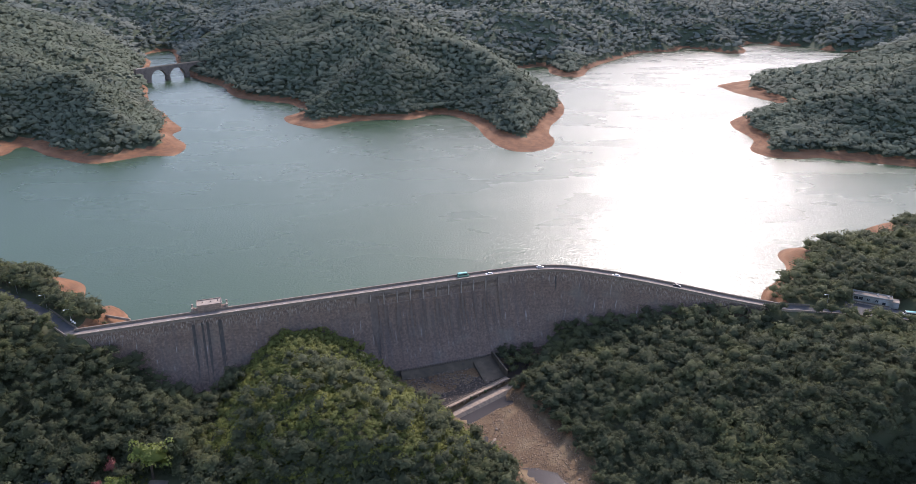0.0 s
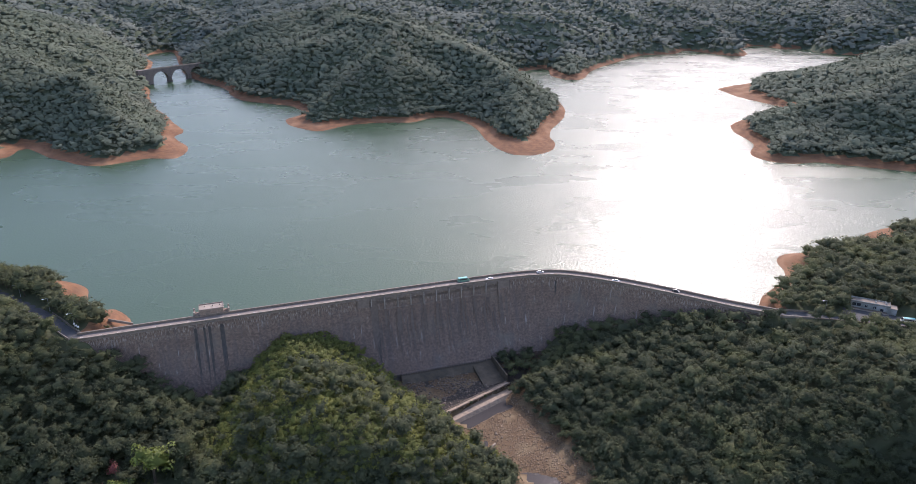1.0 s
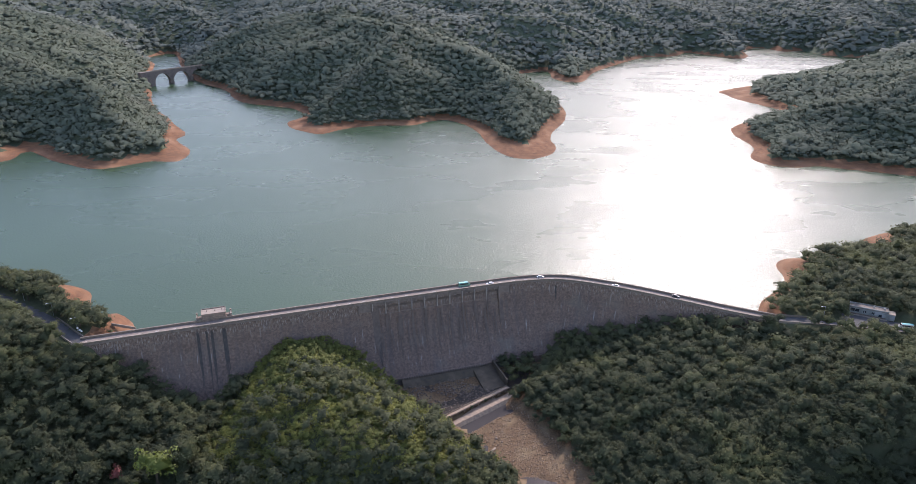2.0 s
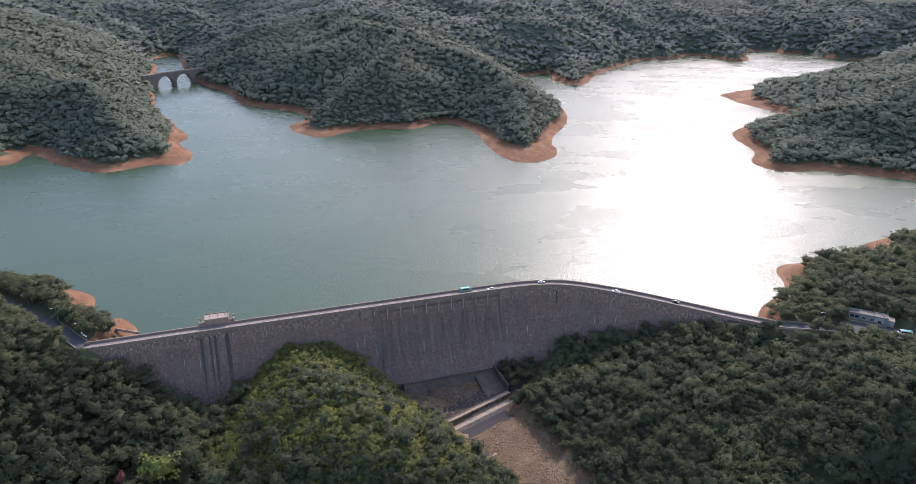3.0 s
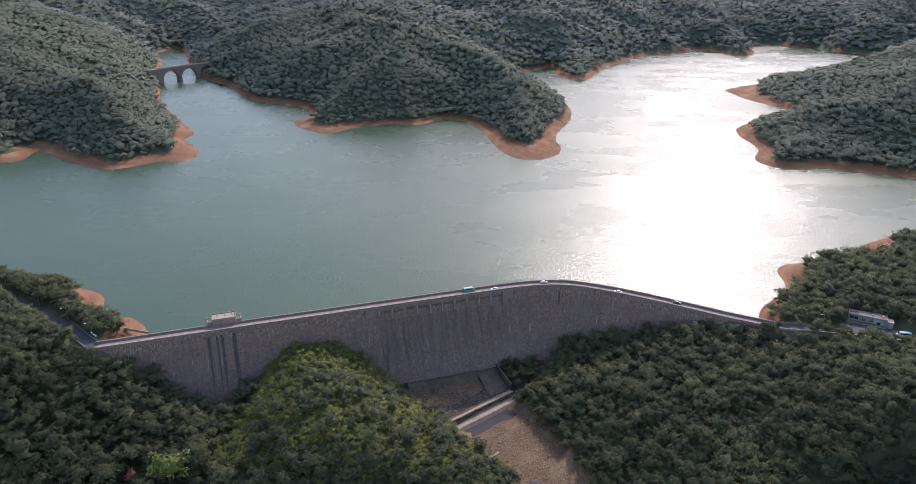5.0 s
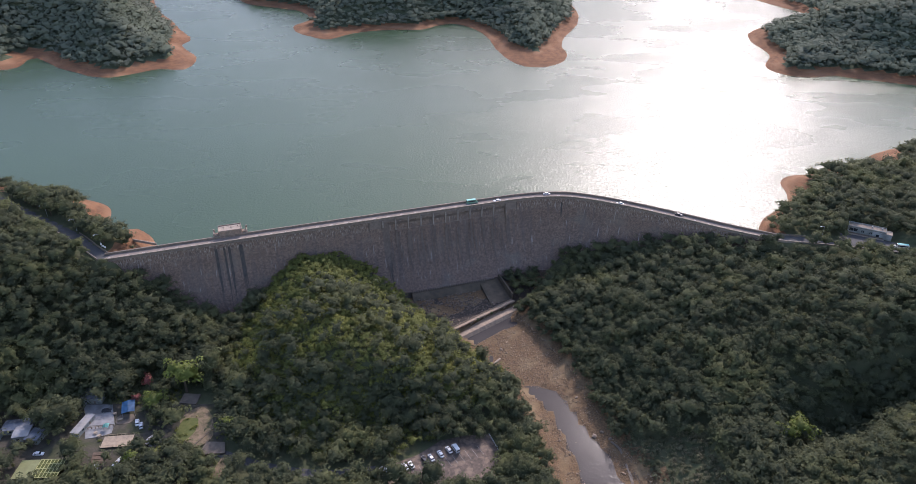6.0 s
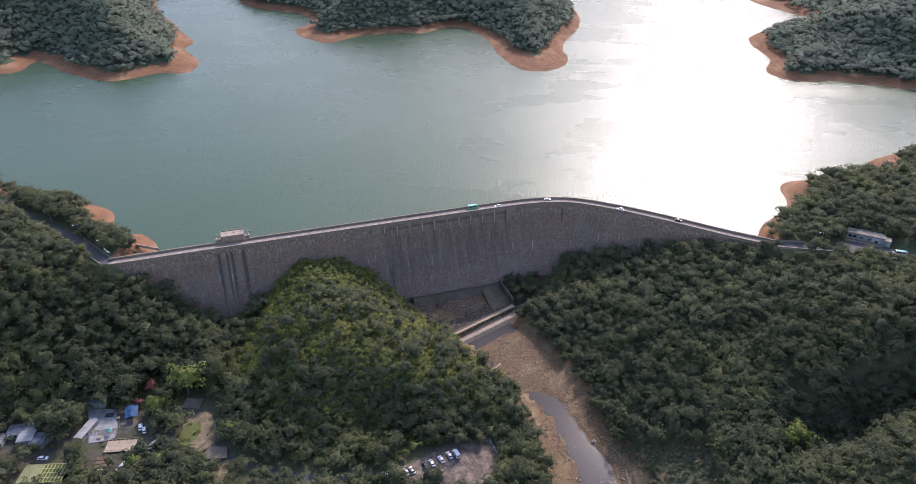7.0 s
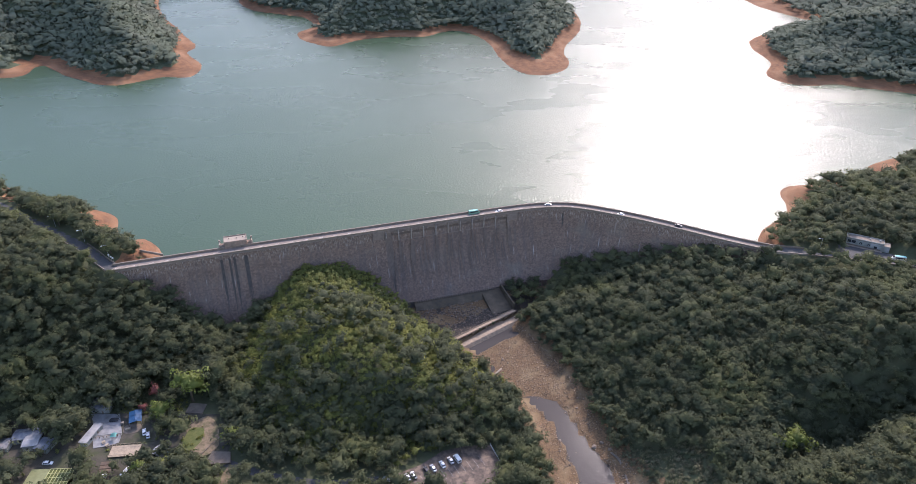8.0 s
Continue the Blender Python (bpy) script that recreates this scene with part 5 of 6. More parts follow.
def basin():
    """Sloping apron under the spillway with a row of baffle blocks, a smooth side slab and a training wall."""
    e = empty("spillway_apron")
    o = face(-37.2) + 1.4
    swept("slab", [round(v, 2) for v in np.linspace(165, 214, 26)], lambda s: [(o - 1, -44), (o - 1, -37.5), (o + 1.5, -37.8), (o + 2.2, -38.3), (o + 6.0, -41.2), (o + 6.0, -44)], M_MOSS, e, "mossy dark concrete slab")
    m = shared("baffle_block", box_bm(0.62, 0.8, 0.8, (0, 0, 0.2), bevel=0.06), M_GRANITE)
    for k in range(36):
        x, y, r = along(166 + k * 1.5, o + 1.0)
        b = new("baffle_block", m)
        b.parent, b.matrix_basis = e, pose(x, y, -37.75, 0, 0, r)
    tagged(e, "dark damp concrete apron at the dam's toe with small baffle blocks", "apron")
    e = empty("side_slab", 0, 0, 0)
    bm = bmesh.new()
    top = [bm.verts.new(p) for p in ((8.5, 361.5, -38.4), (20.0, 366.5, -37.9), (27.6, 347.0, -40.7), (15.5, 341.0, -41.2))]
    low = [bm.verts.new(v.co - Vector((0, 0, 3.0))) for v in top]
    bm.faces.new(top)
    bm.faces.new(low[::-1])
    for i in range(4):
        bm.faces.new((top[i], low[i], low[(i + 1) % 4], top[(i + 1) % 4]))
    bmesh.ops.recalc_face_normals(bm, faces=list(bm.faces))
    bmesh.ops.bevel(bm, geom=list(bm.edges), offset=0.12, segments=1, affect="EDGES")
    part("slab", bm, M_MOSS, e)
    tagged(e, "smooth dark sloping slab between the apron and the weir", "slab")
    d = Vector((28.6 - 20.6, 346.2 - 366.6))
    w = part("training_wall", box_bm(d.length, 0.9, 5.0, (0, 0, -2.5), bevel=0.08), M_MOSS, None)
    w.matrix_basis = pose(24.6, 356.4, -38.0, 0, 3.0, math.degrees(math.atan2(d.y, d.x)))
    tagged(w, "weathered concrete training wall beside the stilling pool", "wall")


basin()
_bm = bmesh.new()
_bm.faces.new([_bm.verts.new((x, y, -41.3)) for x, y in ((-34, 334), (-10.5, 314.5), (33, 346.0), (46, 360), (34, 374), (-10, 362))])
tagged(part("water", _bm, M_POOL, None), "dark stilling pool under the dam", "water", kind="structure")
_g = np.random.default_rng(15)
_rx, _ry = scatter(_g, -32, 34, 316, 366, 1.3)
_h, _d, _u, _dl, _dr = land(_rx, _ry)
_ok = (_u < -20) & (_dl < 1) & (_dr < 2) & ((_ry - 312) * 0.767 > (_rx + 10) * 0.642 + 1) & (fbm(_rx, _ry, 9, 3, 57) > -0.1)
_rx, _ry, _h = _rx[_ok], _ry[_ok], _h[_ok]
_r = 0.25 + 0.6 * _g.random(len(_rx)) ** 2
_v, _f, _n = joined(_shapes, _rx, _ry, np.maximum(_h, -41.4) + _r * 0.2, _r, np.full(len(_rx), 0.7), _g)
tagged(link("pool_rocks", np_mesh("pool_rocks", _v, _f, (M_POOLROCK,)), None), "dark wet rocks below the dam", "rocks", kind="stuff")

# ---- vehicles ----
def loft(sections, bm=None):
    """Closed hull through cross-sections: lists of (x, y, z) with the same count."""
    bm = bm or bmesh.new()
    rows = [[bm.verts.new(p) for p in s] for s in sections]
    n = len(rows[0])
    for a, b in zip(rows, rows[1:]):
        for i in range(n):
            bm.faces.new((a[i], a[(i + 1) % n], b[(i + 1) % n], b[i]))
    bm.faces.new(rows[0])
    bm.faces.new(rows[-1][::-1])
    bmesh.ops.recalc_face_normals(bm, faces=list(bm.faces))
    return bm


def ring(x, w, z0, z1, r=0.12):
    return [(x, -w / 2, z0), (x, -w / 2, z1 - r), (x, -w / 2 + r, z1), (x, w / 2 - r, z1), (x, w / 2, z1 - r), (x, w / 2, z0)]


def wheels(e, xs, track, r):
    for x in xs:
        for s in (-1, 1):
            w = part("wheel", cyl_bm(r, 0.22, (x, s * track / 2, r), 14, axis="Y"), M_RUBBER, e)
            part("rim", cyl_bm(r * 0.6, 0.24, (x, s * track / 2, r), 10, axis="Y"), M_STEEL, w)


def car(x, y, z, rz, paint, label, group="parked cars", length=4.5):
    e = empty("car", x, y, z, rz)
    k = length / 4.5
    body = part("body", loft([ring(-2.25 * k, 1.5, 0.45, 0.85), ring(-2.1 * k, 1.72, 0.28, 0.98), ring(-1.2 * k, 1.78, 0.25, 1.0), ring(0.9 * k, 1.78, 0.25, 0.98), ring(1.9 * k, 1.72, 0.28, 0.86), ring(2.25 * k, 1.5, 0.4, 0.68)]), paint, e)
    part("cabin_glass", loft([ring(-1.75 * k, 1.5, 0.95, 1.05, 0.03), ring(-1.2 * k, 1.46, 0.95, 1.42, 0.05), ring(0.35 * k, 1.46, 0.95, 1.42, 0.05), ring(1.15 * k, 1.5, 0.93, 1.02, 0.03)]), M_GLASS, e, "dark window glass")
    part("roof", loft([ring(-1.3 * k, 1.3, 1.40, 1.45, 0.03), ring(-1.0 * k, 1.38, 1.38, 1.5, 0.06), ring(0.2 * k, 1.38, 1.38, 1.5, 0.06), ring(0.5 * k, 1.28, 1.38, 1.43, 0.03)]), paint, e)
    for s in (-1, 1):
        part("headlight", box_bm(0.12, 0.36, 0.16, (2.16 * k, s * 0.58, 0.6), bevel=0.02), M_WHITE, body)
        part("tail_light", box_bm(0.1, 0.34, 0.16, (-2.2 * k, s * 0.58, 0.7), bevel=0.02), M_RED, body)
    wheels(e, (-1.35 * k, 1.35 * k), 1.6, 0.32)
    return tagged(e, label, "car", group)


def van(x, y, z, rz, paint, roof, label, name="van", length=5.2, width=1.95, height=2.3, category="van"):
    e = empty(name, x, y, z, rz)
    h = length / 2
    body = part("body", loft([ring(-h, width - 0.1, 0.4, height - 0.1, 0.15), ring(-h + 0.12, width, 0.32, height, 0.18), ring(h - 1.3, width, 0.32, height, 0.18), ring(h - 0.55, width - 0.05, 0.32, height * 0.58, 0.15), ring(h, width - 0.2, 0.4, height * 0.42, 0.12)]), paint, e)
    part("roof", loft([ring(-h + 0.15, width - 0.3, height - 0.04, height + 0.05, 0.03), ring(h - 1.45, width - 0.3, height - 0.04, height + 0.05, 0.03)]), roof, e)
    for s in (-1, 1):
        part("side_window", box_bm(length - 2.2, 0.06, height * 0.27, (-0.45, s * (width / 2 + 0.005), height * 0.55), bevel=0.01), M_GLASS, body)
        part("headlight", box_bm(0.1, 0.3, 0.2, (h - 0.02, s * (width / 2 - 0.35), 0.65), bevel=0.02), M_WHITE, body)
    part("windscreen", loft([[(h - 1.22, s * (width / 2 - 0.2), height - 0.12), (h - 0.62, s * (width / 2 - 0.2), height * 0.63), (h - 0.66, s * (width / 2 - 0.2), height * 0.60), (h - 1.28, s * (width / 2 - 0.2), height - 0.18)] for s in (-1, 1)]), M_GLASS, body)
    part("rear_window", box_bm(0.06, width - 0.5, height * 0.27, (-h + 0.02, 0, height * 0.55), bevel=0.01), M_GLASS, body)
    wheels(e, (-h * 0.58, h * 0.6), width - 0.2, 0.36)
    return tagged(e, label, category, "vans and minibuses")


def on_dam(s, off, flip=0):
    x, y, r = along(s, off)
    return x, y, CREST - 0.02, r + flip


van(*on_dam(212, -1.1), M_GREEN, M_TEAL, "green minibus crossing the dam", "minibus", 7.2, 2.1, 2.7, "minibus")
car(*on_dam(228, 1.2, 180), M_WHITE, "white saloon car driving over the dam", "cars on the dam")
car(*on_dam(262, -1.1), M_SILVER, "silver car driving over the dam", "cars on the dam")
car(*on_dam(309, 1.2, 180), M_WHITE, "white car driving over the dam", "cars on the dam")
car(*on_dam(345, -1.1), M_DARKCAR, "dark car driving over the dam", "cars on the dam")
van(243.5, 334.8, CREST + 0.02, 166, M_CREAM, M_TEAL, "cream minibus with green roof parked at the roadside", "minibus", 7.2, 2.1, 2.7, "minibus")
PARK_Z = -37.83
_hd = 120
for x, y, kind, paint, lb in ((-3.5, 220.7, "van", M_WHITE, "white van parked in the car park"), (-6.5, 219.8, "car", M_SILVER, "silver-blue car parked in the car park"), (-10.2, 217.3, "car", M_WHITE, "white car parked in the car park"),
                              (-14.3, 215.0, "car", M_SILVER, "silver car parked under overhanging trees"), (-17.2, 213.7, "car", M_DARKCAR, "dark car parked under overhanging trees"), (-22.8, 210.7, "car", M_WHITE, "white car parked at the end of the row"), (-25.4, 209.6, "car", M_SILVER, "silver car parked at the end of the row")):
    van(x, y, PARK_Z, _hd, paint, paint, lb) if kind == "van" else car(x, y, PARK_Z, _hd, paint, lb)
car(-34.3, 207.5, -37.5, 150, M_SILVER, "silver pickup-sized car on the lane beside the car park")
car(-153.6, 233.0, -37.1, 115, M_WHITE, "white car parked beside the blue canopy", "village cars")
car(-151.0, 231.0, -37.1, 115, M_SILVER, "silver car parked beside the blue canopy", "village cars")
car(-189.6, 213.0, -37.5, 5, M_WHITE, "white car on the village lane", "village cars")
car(-171.5, 240.5, -37.0, 10, M_DARKCAR, "dark car parked on the paved yard", "village cars")


# ---- car park ----
slab("pavement", [(-36, 204), (-30, 212), (-20.5, 217), (-10.5, 226), (1, 229.5), (12, 230.5), (18, 216), (14, 200), (-10, 198), (-30, 199)], PARK_Z, 0.35, M_DAPPLED_YARD, "worn pale car park paving with leaf shade mottled in and bay lines", "pavement")
_lm = shared("bay_line", box_bm(0.11, 6.2, 0.012), M_OLDLINE)
for k in range(12):
    o = tagged(new("bay_line", _lm), "faded white parking bay line", "marking", kind="structure")
    o.matrix_basis = pose(-24 + k * 2.9, 205.5 + k * 1.35, PARK_Z + 0.004, 0, 0, 30)


def fence(pts, z, h, label):
    e = empty("fence", pts[0][0], pts[0][1], z)
    pm = shared("post", cyl_bm(0.06, h, (0, 0, 0), 6), M_STEEL)
    for (ax, ay), (bx, by) in zip(pts, pts[1:]):
        n = max(1, int(math.hypot(bx - ax, by - ay) / 2.2))
        for k in range(n):
            o = new("post", pm)
            o.parent, o.matrix_basis = e, pose(ax + (bx - ax) * k / n - pts[0][0], ay + (by - ay) * k / n - pts[0][1], 0)
        for q in (0.45, 0.95):
            r = part("rail", box_bm(math.hypot(bx - ax, by - ay), 0.07, 0.1, (0, 0, 0)), M_WHITE, e)
            r.matrix_basis = pose((ax + bx) / 2 - pts[0][0], (ay + by) / 2 - pts[0][1], h * q, 0, 0, math.degrees(math.atan2(by - ay, bx - ax)))
    tagged(e, label, "fence")


fence([(11.8, 230), (14.6, 223.3), (17.8, 216.5)], PARK_Z, 1.2, "white railing fence at the edge of the car park")


# ---- lamps and signs ----
def street_lamp(x, y, rz, h=8.0):
    e = empty("street_lamp", x, y, CREST - 0.1, rz)
    part("pole", cyl_bm(0.11, h, (0, 0, 0), 10, 0.07), M_STEEL, e)
    part("arm", cyl_bm(0.06, 2.2, (1.0, 0, h - 0.1), 8, axis="X"), M_STEEL, e)
    part("lamp_head", box_bm(0.95, 0.36, 0.2, (2.2, 0, h - 0.2), bevel=0.06), M_WHITE, e)
    part("base", cyl_bm(0.22, 0.6, (0, 0, 0), 10), M_STEEL, e)
    tagged(e, "tall grey street lamp with arm beside the road", "street lamp", "street lamps")


for x, y, r in ((-203.5, 325.5, 215), (-226.0, 342.8, 215), (-252.5, 360.2, 215), (204, 345.5, 190)):
    street_lamp(x, y, r)


def road_sign(x, y, rz, c, h=2.6):
    e = empty("road_sign", x, y, CREST, rz)
    part("post", cyl_bm(0.05, h, (0, 0, 0), 8), M_STEEL, e)
    part("panel", box_bm(0.9, 0.05, 1.0, (0, -0.06, h - 1.0), bevel=0.015), c, e)
    tagged(e, "small white road sign panel on a grey post", "road sign", "road signs")


for x, y, r in ((-200.6, 322.4, 20), (-202.8, 324.4, 35), (-199.0, 321.2, 10)):
    road_sign(x, y, r, M_WHITE)


# ---- roadside building ----
def road_building():
    e = empty("building", 232.0, 351.3, CREST - 0.1, -27)
    L, W, H = 19.0, 5.6, 4.2
    wl = part("wall", box_bm(L, W, H, (0, 0, 0), bevel=0.05), M_WALLW, e, "white rendered wall")
    rf = part("roof", box_bm(L + 0.5, W + 0.5, 0.3, (0, 0, H), bevel=0.04), M_DARKWALL, e, "dark weathered flat roof")
    for sx, sy, at in ((L + 0.5, 0.2, (0, W / 2 + 0.1, H + 0.3)), (L + 0.5, 0.2, (0, -W / 2 - 0.1, H + 0.3)), (0.2, W, (L / 2 + 0.12, 0, H + 0.3)), (0.2, W, (-L / 2 - 0.12, 0, H + 0.3))):
        part("parapet", box_bm(sx, sy, 0.55, at, bevel=0.03), M_WALLW, rf)
    for x in (2.5, 7.6):
        part("roof_unit", box_bm(0.9, 0.8, 0.7, (x, 0.6, H + 0.3), bevel=0.06), M_OLDWHITE, rf)
    for x, w, h in ((-6.8, 4.2, 1.7), (-2.0, 1.3, 1.2), (2.2, 1.3, 1.2)):
        wi = part("window", box_bm(w, 0.1, h, (x, -W / 2 - 0.02, 1.9), bevel=0.02), M_GLASS, e)
        part("sill", box_bm(w + 0.3, 0.25, 0.12, (x, -W / 2 - 0.1, 1.76), bevel=0.02), M_WALLW, wi)
        part("mullion", box_bm(0.08, 0.06, h, (x, -W / 2 - 0.09, 1.9)), M_WHITE, wi)
    part("door", box_bm(1.6, 0.1, 2.3, (5.8, -W / 2 - 0.02, 0.1), bevel=0.02), M_GLASS, e, "dark recessed doorway")
    an = part("annex", box_bm(3.4, 5.0, 3.6, (L / 2 + 1.7, -0.4, 0), bevel=0.05), M_WALLW, e)
    part("annex_roof", box_bm(3.7, 5.3, 0.25, (L / 2 + 1.7, -0.4, 3.6), bevel=0.04), M_CONC, an)
    part("dado", box_bm(L - 1.2, 0.12, 0.9, (-0.2, -W / 2 - 0.05, 0.1), bevel=0.02), M_DARKWALL, e)
    part("step", box_bm(L, 1.6, 0.25, (0, -W / 2 - 0.8, -0.05), bevel=0.05), M_CONC, e)
    tagged(e, "long white single-storey roadside building with flat roof", "building")


road_building()
slab("pavement", [(212, 345.0), (219, 353.5), (240, 343.0), (258, 335.5), (254, 333.2), (235, 338.0), (220, 341.6)], CREST + 0.012, 0.4, M_ASPH, "dark asphalt forecourt of the roadside building", "pavement")
for k, (x, y, r) in enumerate(((226.0, 361.5, 4.6), (234.0, 359.0, 4.8), (241.5, 355.0, 4.4), (248.0, 351.0, 4.6), (254.0, 346.5, 4.2), (217.5, 356.5, 3.8), (260.0, 342.0, 4.4), (266.0, 338.0, 4.0), (207.0, 349.0, 3.0))):
    tagged(tree(k, x, y, ground_z(x, y), r, 1.0, 65.0 * k), "green tree behind the roadside building", "tree", "trees round the roadside building")


# ---- arched bridge over the reservoir arm ----
def arched_bridge():
    ax, ay, bx, by = -532.0, 1209.0, -474.0, 1308.0
    L = math.hypot(bx - ax, by - ay)
    e = empty("arched_bridge", (ax + bx) / 2, (ay + by) / 2, 0, math.degrees(math.atan2(by - ay, bx - ax)))
    top, spring, n = 24.0, 4.0, 14
    spans = [(-36.0, 32.0), (3.0, 34.0), (40.0, 30.0)]     # centre, width
    bm = bmesh.new()
    low = [(-L / 2, -8.0)]
    for c, w in spans:
        low.append((c - w / 2, -8.0))
        low += [(c - w / 2 * math.cos(math.pi * k / n), spring + 15.5 * math.sin(math.pi * k / n)) for k in range(n + 1)]
        low.append((c + w / 2, -8.0))
    low.append((L / 2, -8.0))
    for s in (-1, 1):
        up = [bm.verts.new((x, s * 3.2, top)) for x, _ in low]
        dn = [bm.verts.new((x, s * 3.2, z)) for x, z in low]
        for i in range(len(low) - 1):
            if abs(low[i][0] - low[i + 1][0]) > 1e-6:
                bm.faces.new((dn[i], dn[i + 1], up[i + 1], up[i]) if s < 0 else (up[i], up[i + 1], dn[i + 1], dn[i]))
        if s < 0:
            first = (up, dn)
    for i in range(len(low) - 1):
        bm.faces.new((first[1][i], dn[i], dn[i + 1], first[1][i + 1]))
        if abs(low[i][0] - low[i + 1][0]) > 1e-6:
            bm.faces.new((first[0][i], first[0][i + 1], up[i + 1], up[i]))
    bmesh.ops.remove_doubles(bm, verts=list(bm.verts), dist=1e-4)
    bmesh.ops.recalc_face_normals(bm, faces=list(bm.faces))
    part("bridge_body", bm, M_GRANITE, e, "grey stone arches on piers")
    for s in (-1, 1):
        part("parapet", box_bm(L, 0.6, 1.5, (0, s * 3.3, top), bevel=0.08), M_CONC, e)
    part("roadway", box_bm(L, 5.9, 0.15, (0, 0, top)), M_ROAD, e)
    for s in (-1, 1):
        part("abutment", box_bm(22, 7.2, 33.0, (s * (L / 2 + 10.9), 0, -8), bevel=0.2), M_GRANITE, e)
    pm = shared("cutwater", cyl_bm(3.2, 17, (0, 0, -8), 8, 2.6), M_DARKWALL)
    for x in (-17.0, 25.0):
        for s in (-1, 1):
            o = new("cutwater", pm)
            o.parent, o.matrix_basis = e, pose(x, s * 3.2, 0)
    tagged(e, "grey stone bridge with round arches over the water", "bridge")


arched_bridge()

# white retaining ribs on the wooded ridge beyond, and far roofs
for k in range(3):
    _o = part("concrete_stair", box_bm(1.6, 26, 0.8, (0, 0, 0), bevel=0.1), M_WHITE, None)
    _o.matrix_basis = pose(-56 + k * 4.5, 1272 + k * 4, ground_z(-56, 1275) + 5.5, 14, 0, -28)
    tagged(_o, "white concrete stair running up through the far woods", "stair", "far stairs")


# ---- village below the dam ----
def shed(x, y, z, rz, sx, sy, h, roof, label, pitch=0.5, name="shed", walls=None):
    e = empty(name, x, y, z, rz)
    part("wall", box_bm(sx, sy, h, (0, 0, -0.4), bevel=0.03), walls or M_WALLW, e)
    bm = bmesh.new()
    n = max(4, int(sx / 0.9))
    rows = []
    for k in range(n + 1):
        u = -sx / 2 - 0.3 + (sx + 0.6) * k / n
        rows.append([bm.verts.new(p) for p in ((u, -sy / 2 - 0.4, h - 0.4 + (0.05 if k % 2 else 0)), (u, 0, h - 0.4 + pitch + (0.05 if k % 2 else 0)), (u, sy / 2 + 0.4, h - 0.4 + (0.05 if k % 2 else 0)),
                                                (u, sy / 2 + 0.4, h - 0.52), (u, -sy / 2 - 0.4, h - 0.52))])
    for a, b in zip(rows, rows[1:]):
        for i in range(5):
            bm.faces.new((a[i], a[(i + 1) % 5], b[(i + 1) % 5], b[i]))
    bm.faces.new(rows[0])
    bm.faces.new(rows[-1][::-1])
    bmesh.ops.recalc_face_normals(bm, faces=list(bm.faces))
    part("roof", bm, roof, e)
    part("door", box_bm(0.9, 0.08, 2.0, (0.2 * sx, -sy / 2 - 0.02, -0.3), bevel=0.01), M_DARKWALL, e)
    part("window", box_bm(1.2, 0.08, 0.9, (-0.2 * sx, -sy / 2 - 0.02, 0.9), bevel=0.01), M_GLASS, e)
    return tagged(e, label, "shed")


VZ = -37.0
shed(-207.0, 228.0, VZ, 10, 11.5, 6.5, 3.2, M_ZINC, "low shed with blue-grey sheet metal roof")
shed(-202.0, 223.4, VZ, 12, 6.6, 6.6, 3.6, M_OLDWHITE, "small shed with pale grey metal roof")
shed(-195.5, 222.3, VZ, -8, 6.0, 7.0, 3.0, M_ZINC, "small shed with dull grey metal roof")
shed(-214.5, 222.0, VZ, 5, 5.0, 6.0, 3.0, M_ZINC, "small lean-to shed with grey roof")
shed(-181.8, 249.2, VZ, 2, 10.4, 7.4, 3.8, M_ZINC, "long shed with blue-grey metal roof behind the yard")
shed(-177.4, 229.6, VZ, 82, 12.4, 3.4, 3.0, M_OLDWHITE, "narrow white-roofed lean-to beside the yard", 0.15)
shed(-140.2, 219.5, VZ, -25, 5.6, 5.2, 3.0, M_OLDWHITE, "small cottage with patched white roof")
shed(-206.0, 233.0, VZ, 0, 2.6, 2.2, 2.8, M_YELLOW, "small kiosk with yellow roof", 0.1)
slab("pavement", [(-185.3, 244.8), (-171.0, 245.2), (-164.2, 232.3), (-176, 230.4)], VZ + 0.10, 0.4, M_VYARD, "pale concrete yard among village sheds", "pavement")
slab("pavement", [(-177, 230.1), (-164, 232), (-163, 226.5), (-167, 224.2), (-173.5, 222.5)], VZ + 0.02, 0.4, M_VYARD, "paved terrace beside the village yard", "pavement")
slab("pavement", [(-168, 224), (-146, 228), (-146, 240), (-162, 236)], VZ - 0.03, 0.4, M_DIRT, "dark trodden yard before the village", "pavement")
def worn(points):
    """A closed outline with rounded, uneven edges."""
    p = spline(points, 5, True)
    return [tuple(q) for q in p + 0.5 * np.stack([fbm(p[:, 0], p[:, 1], 3, 2, 65), fbm(p[:, 0], p[:, 1], 3, 2, 66)], 1)]


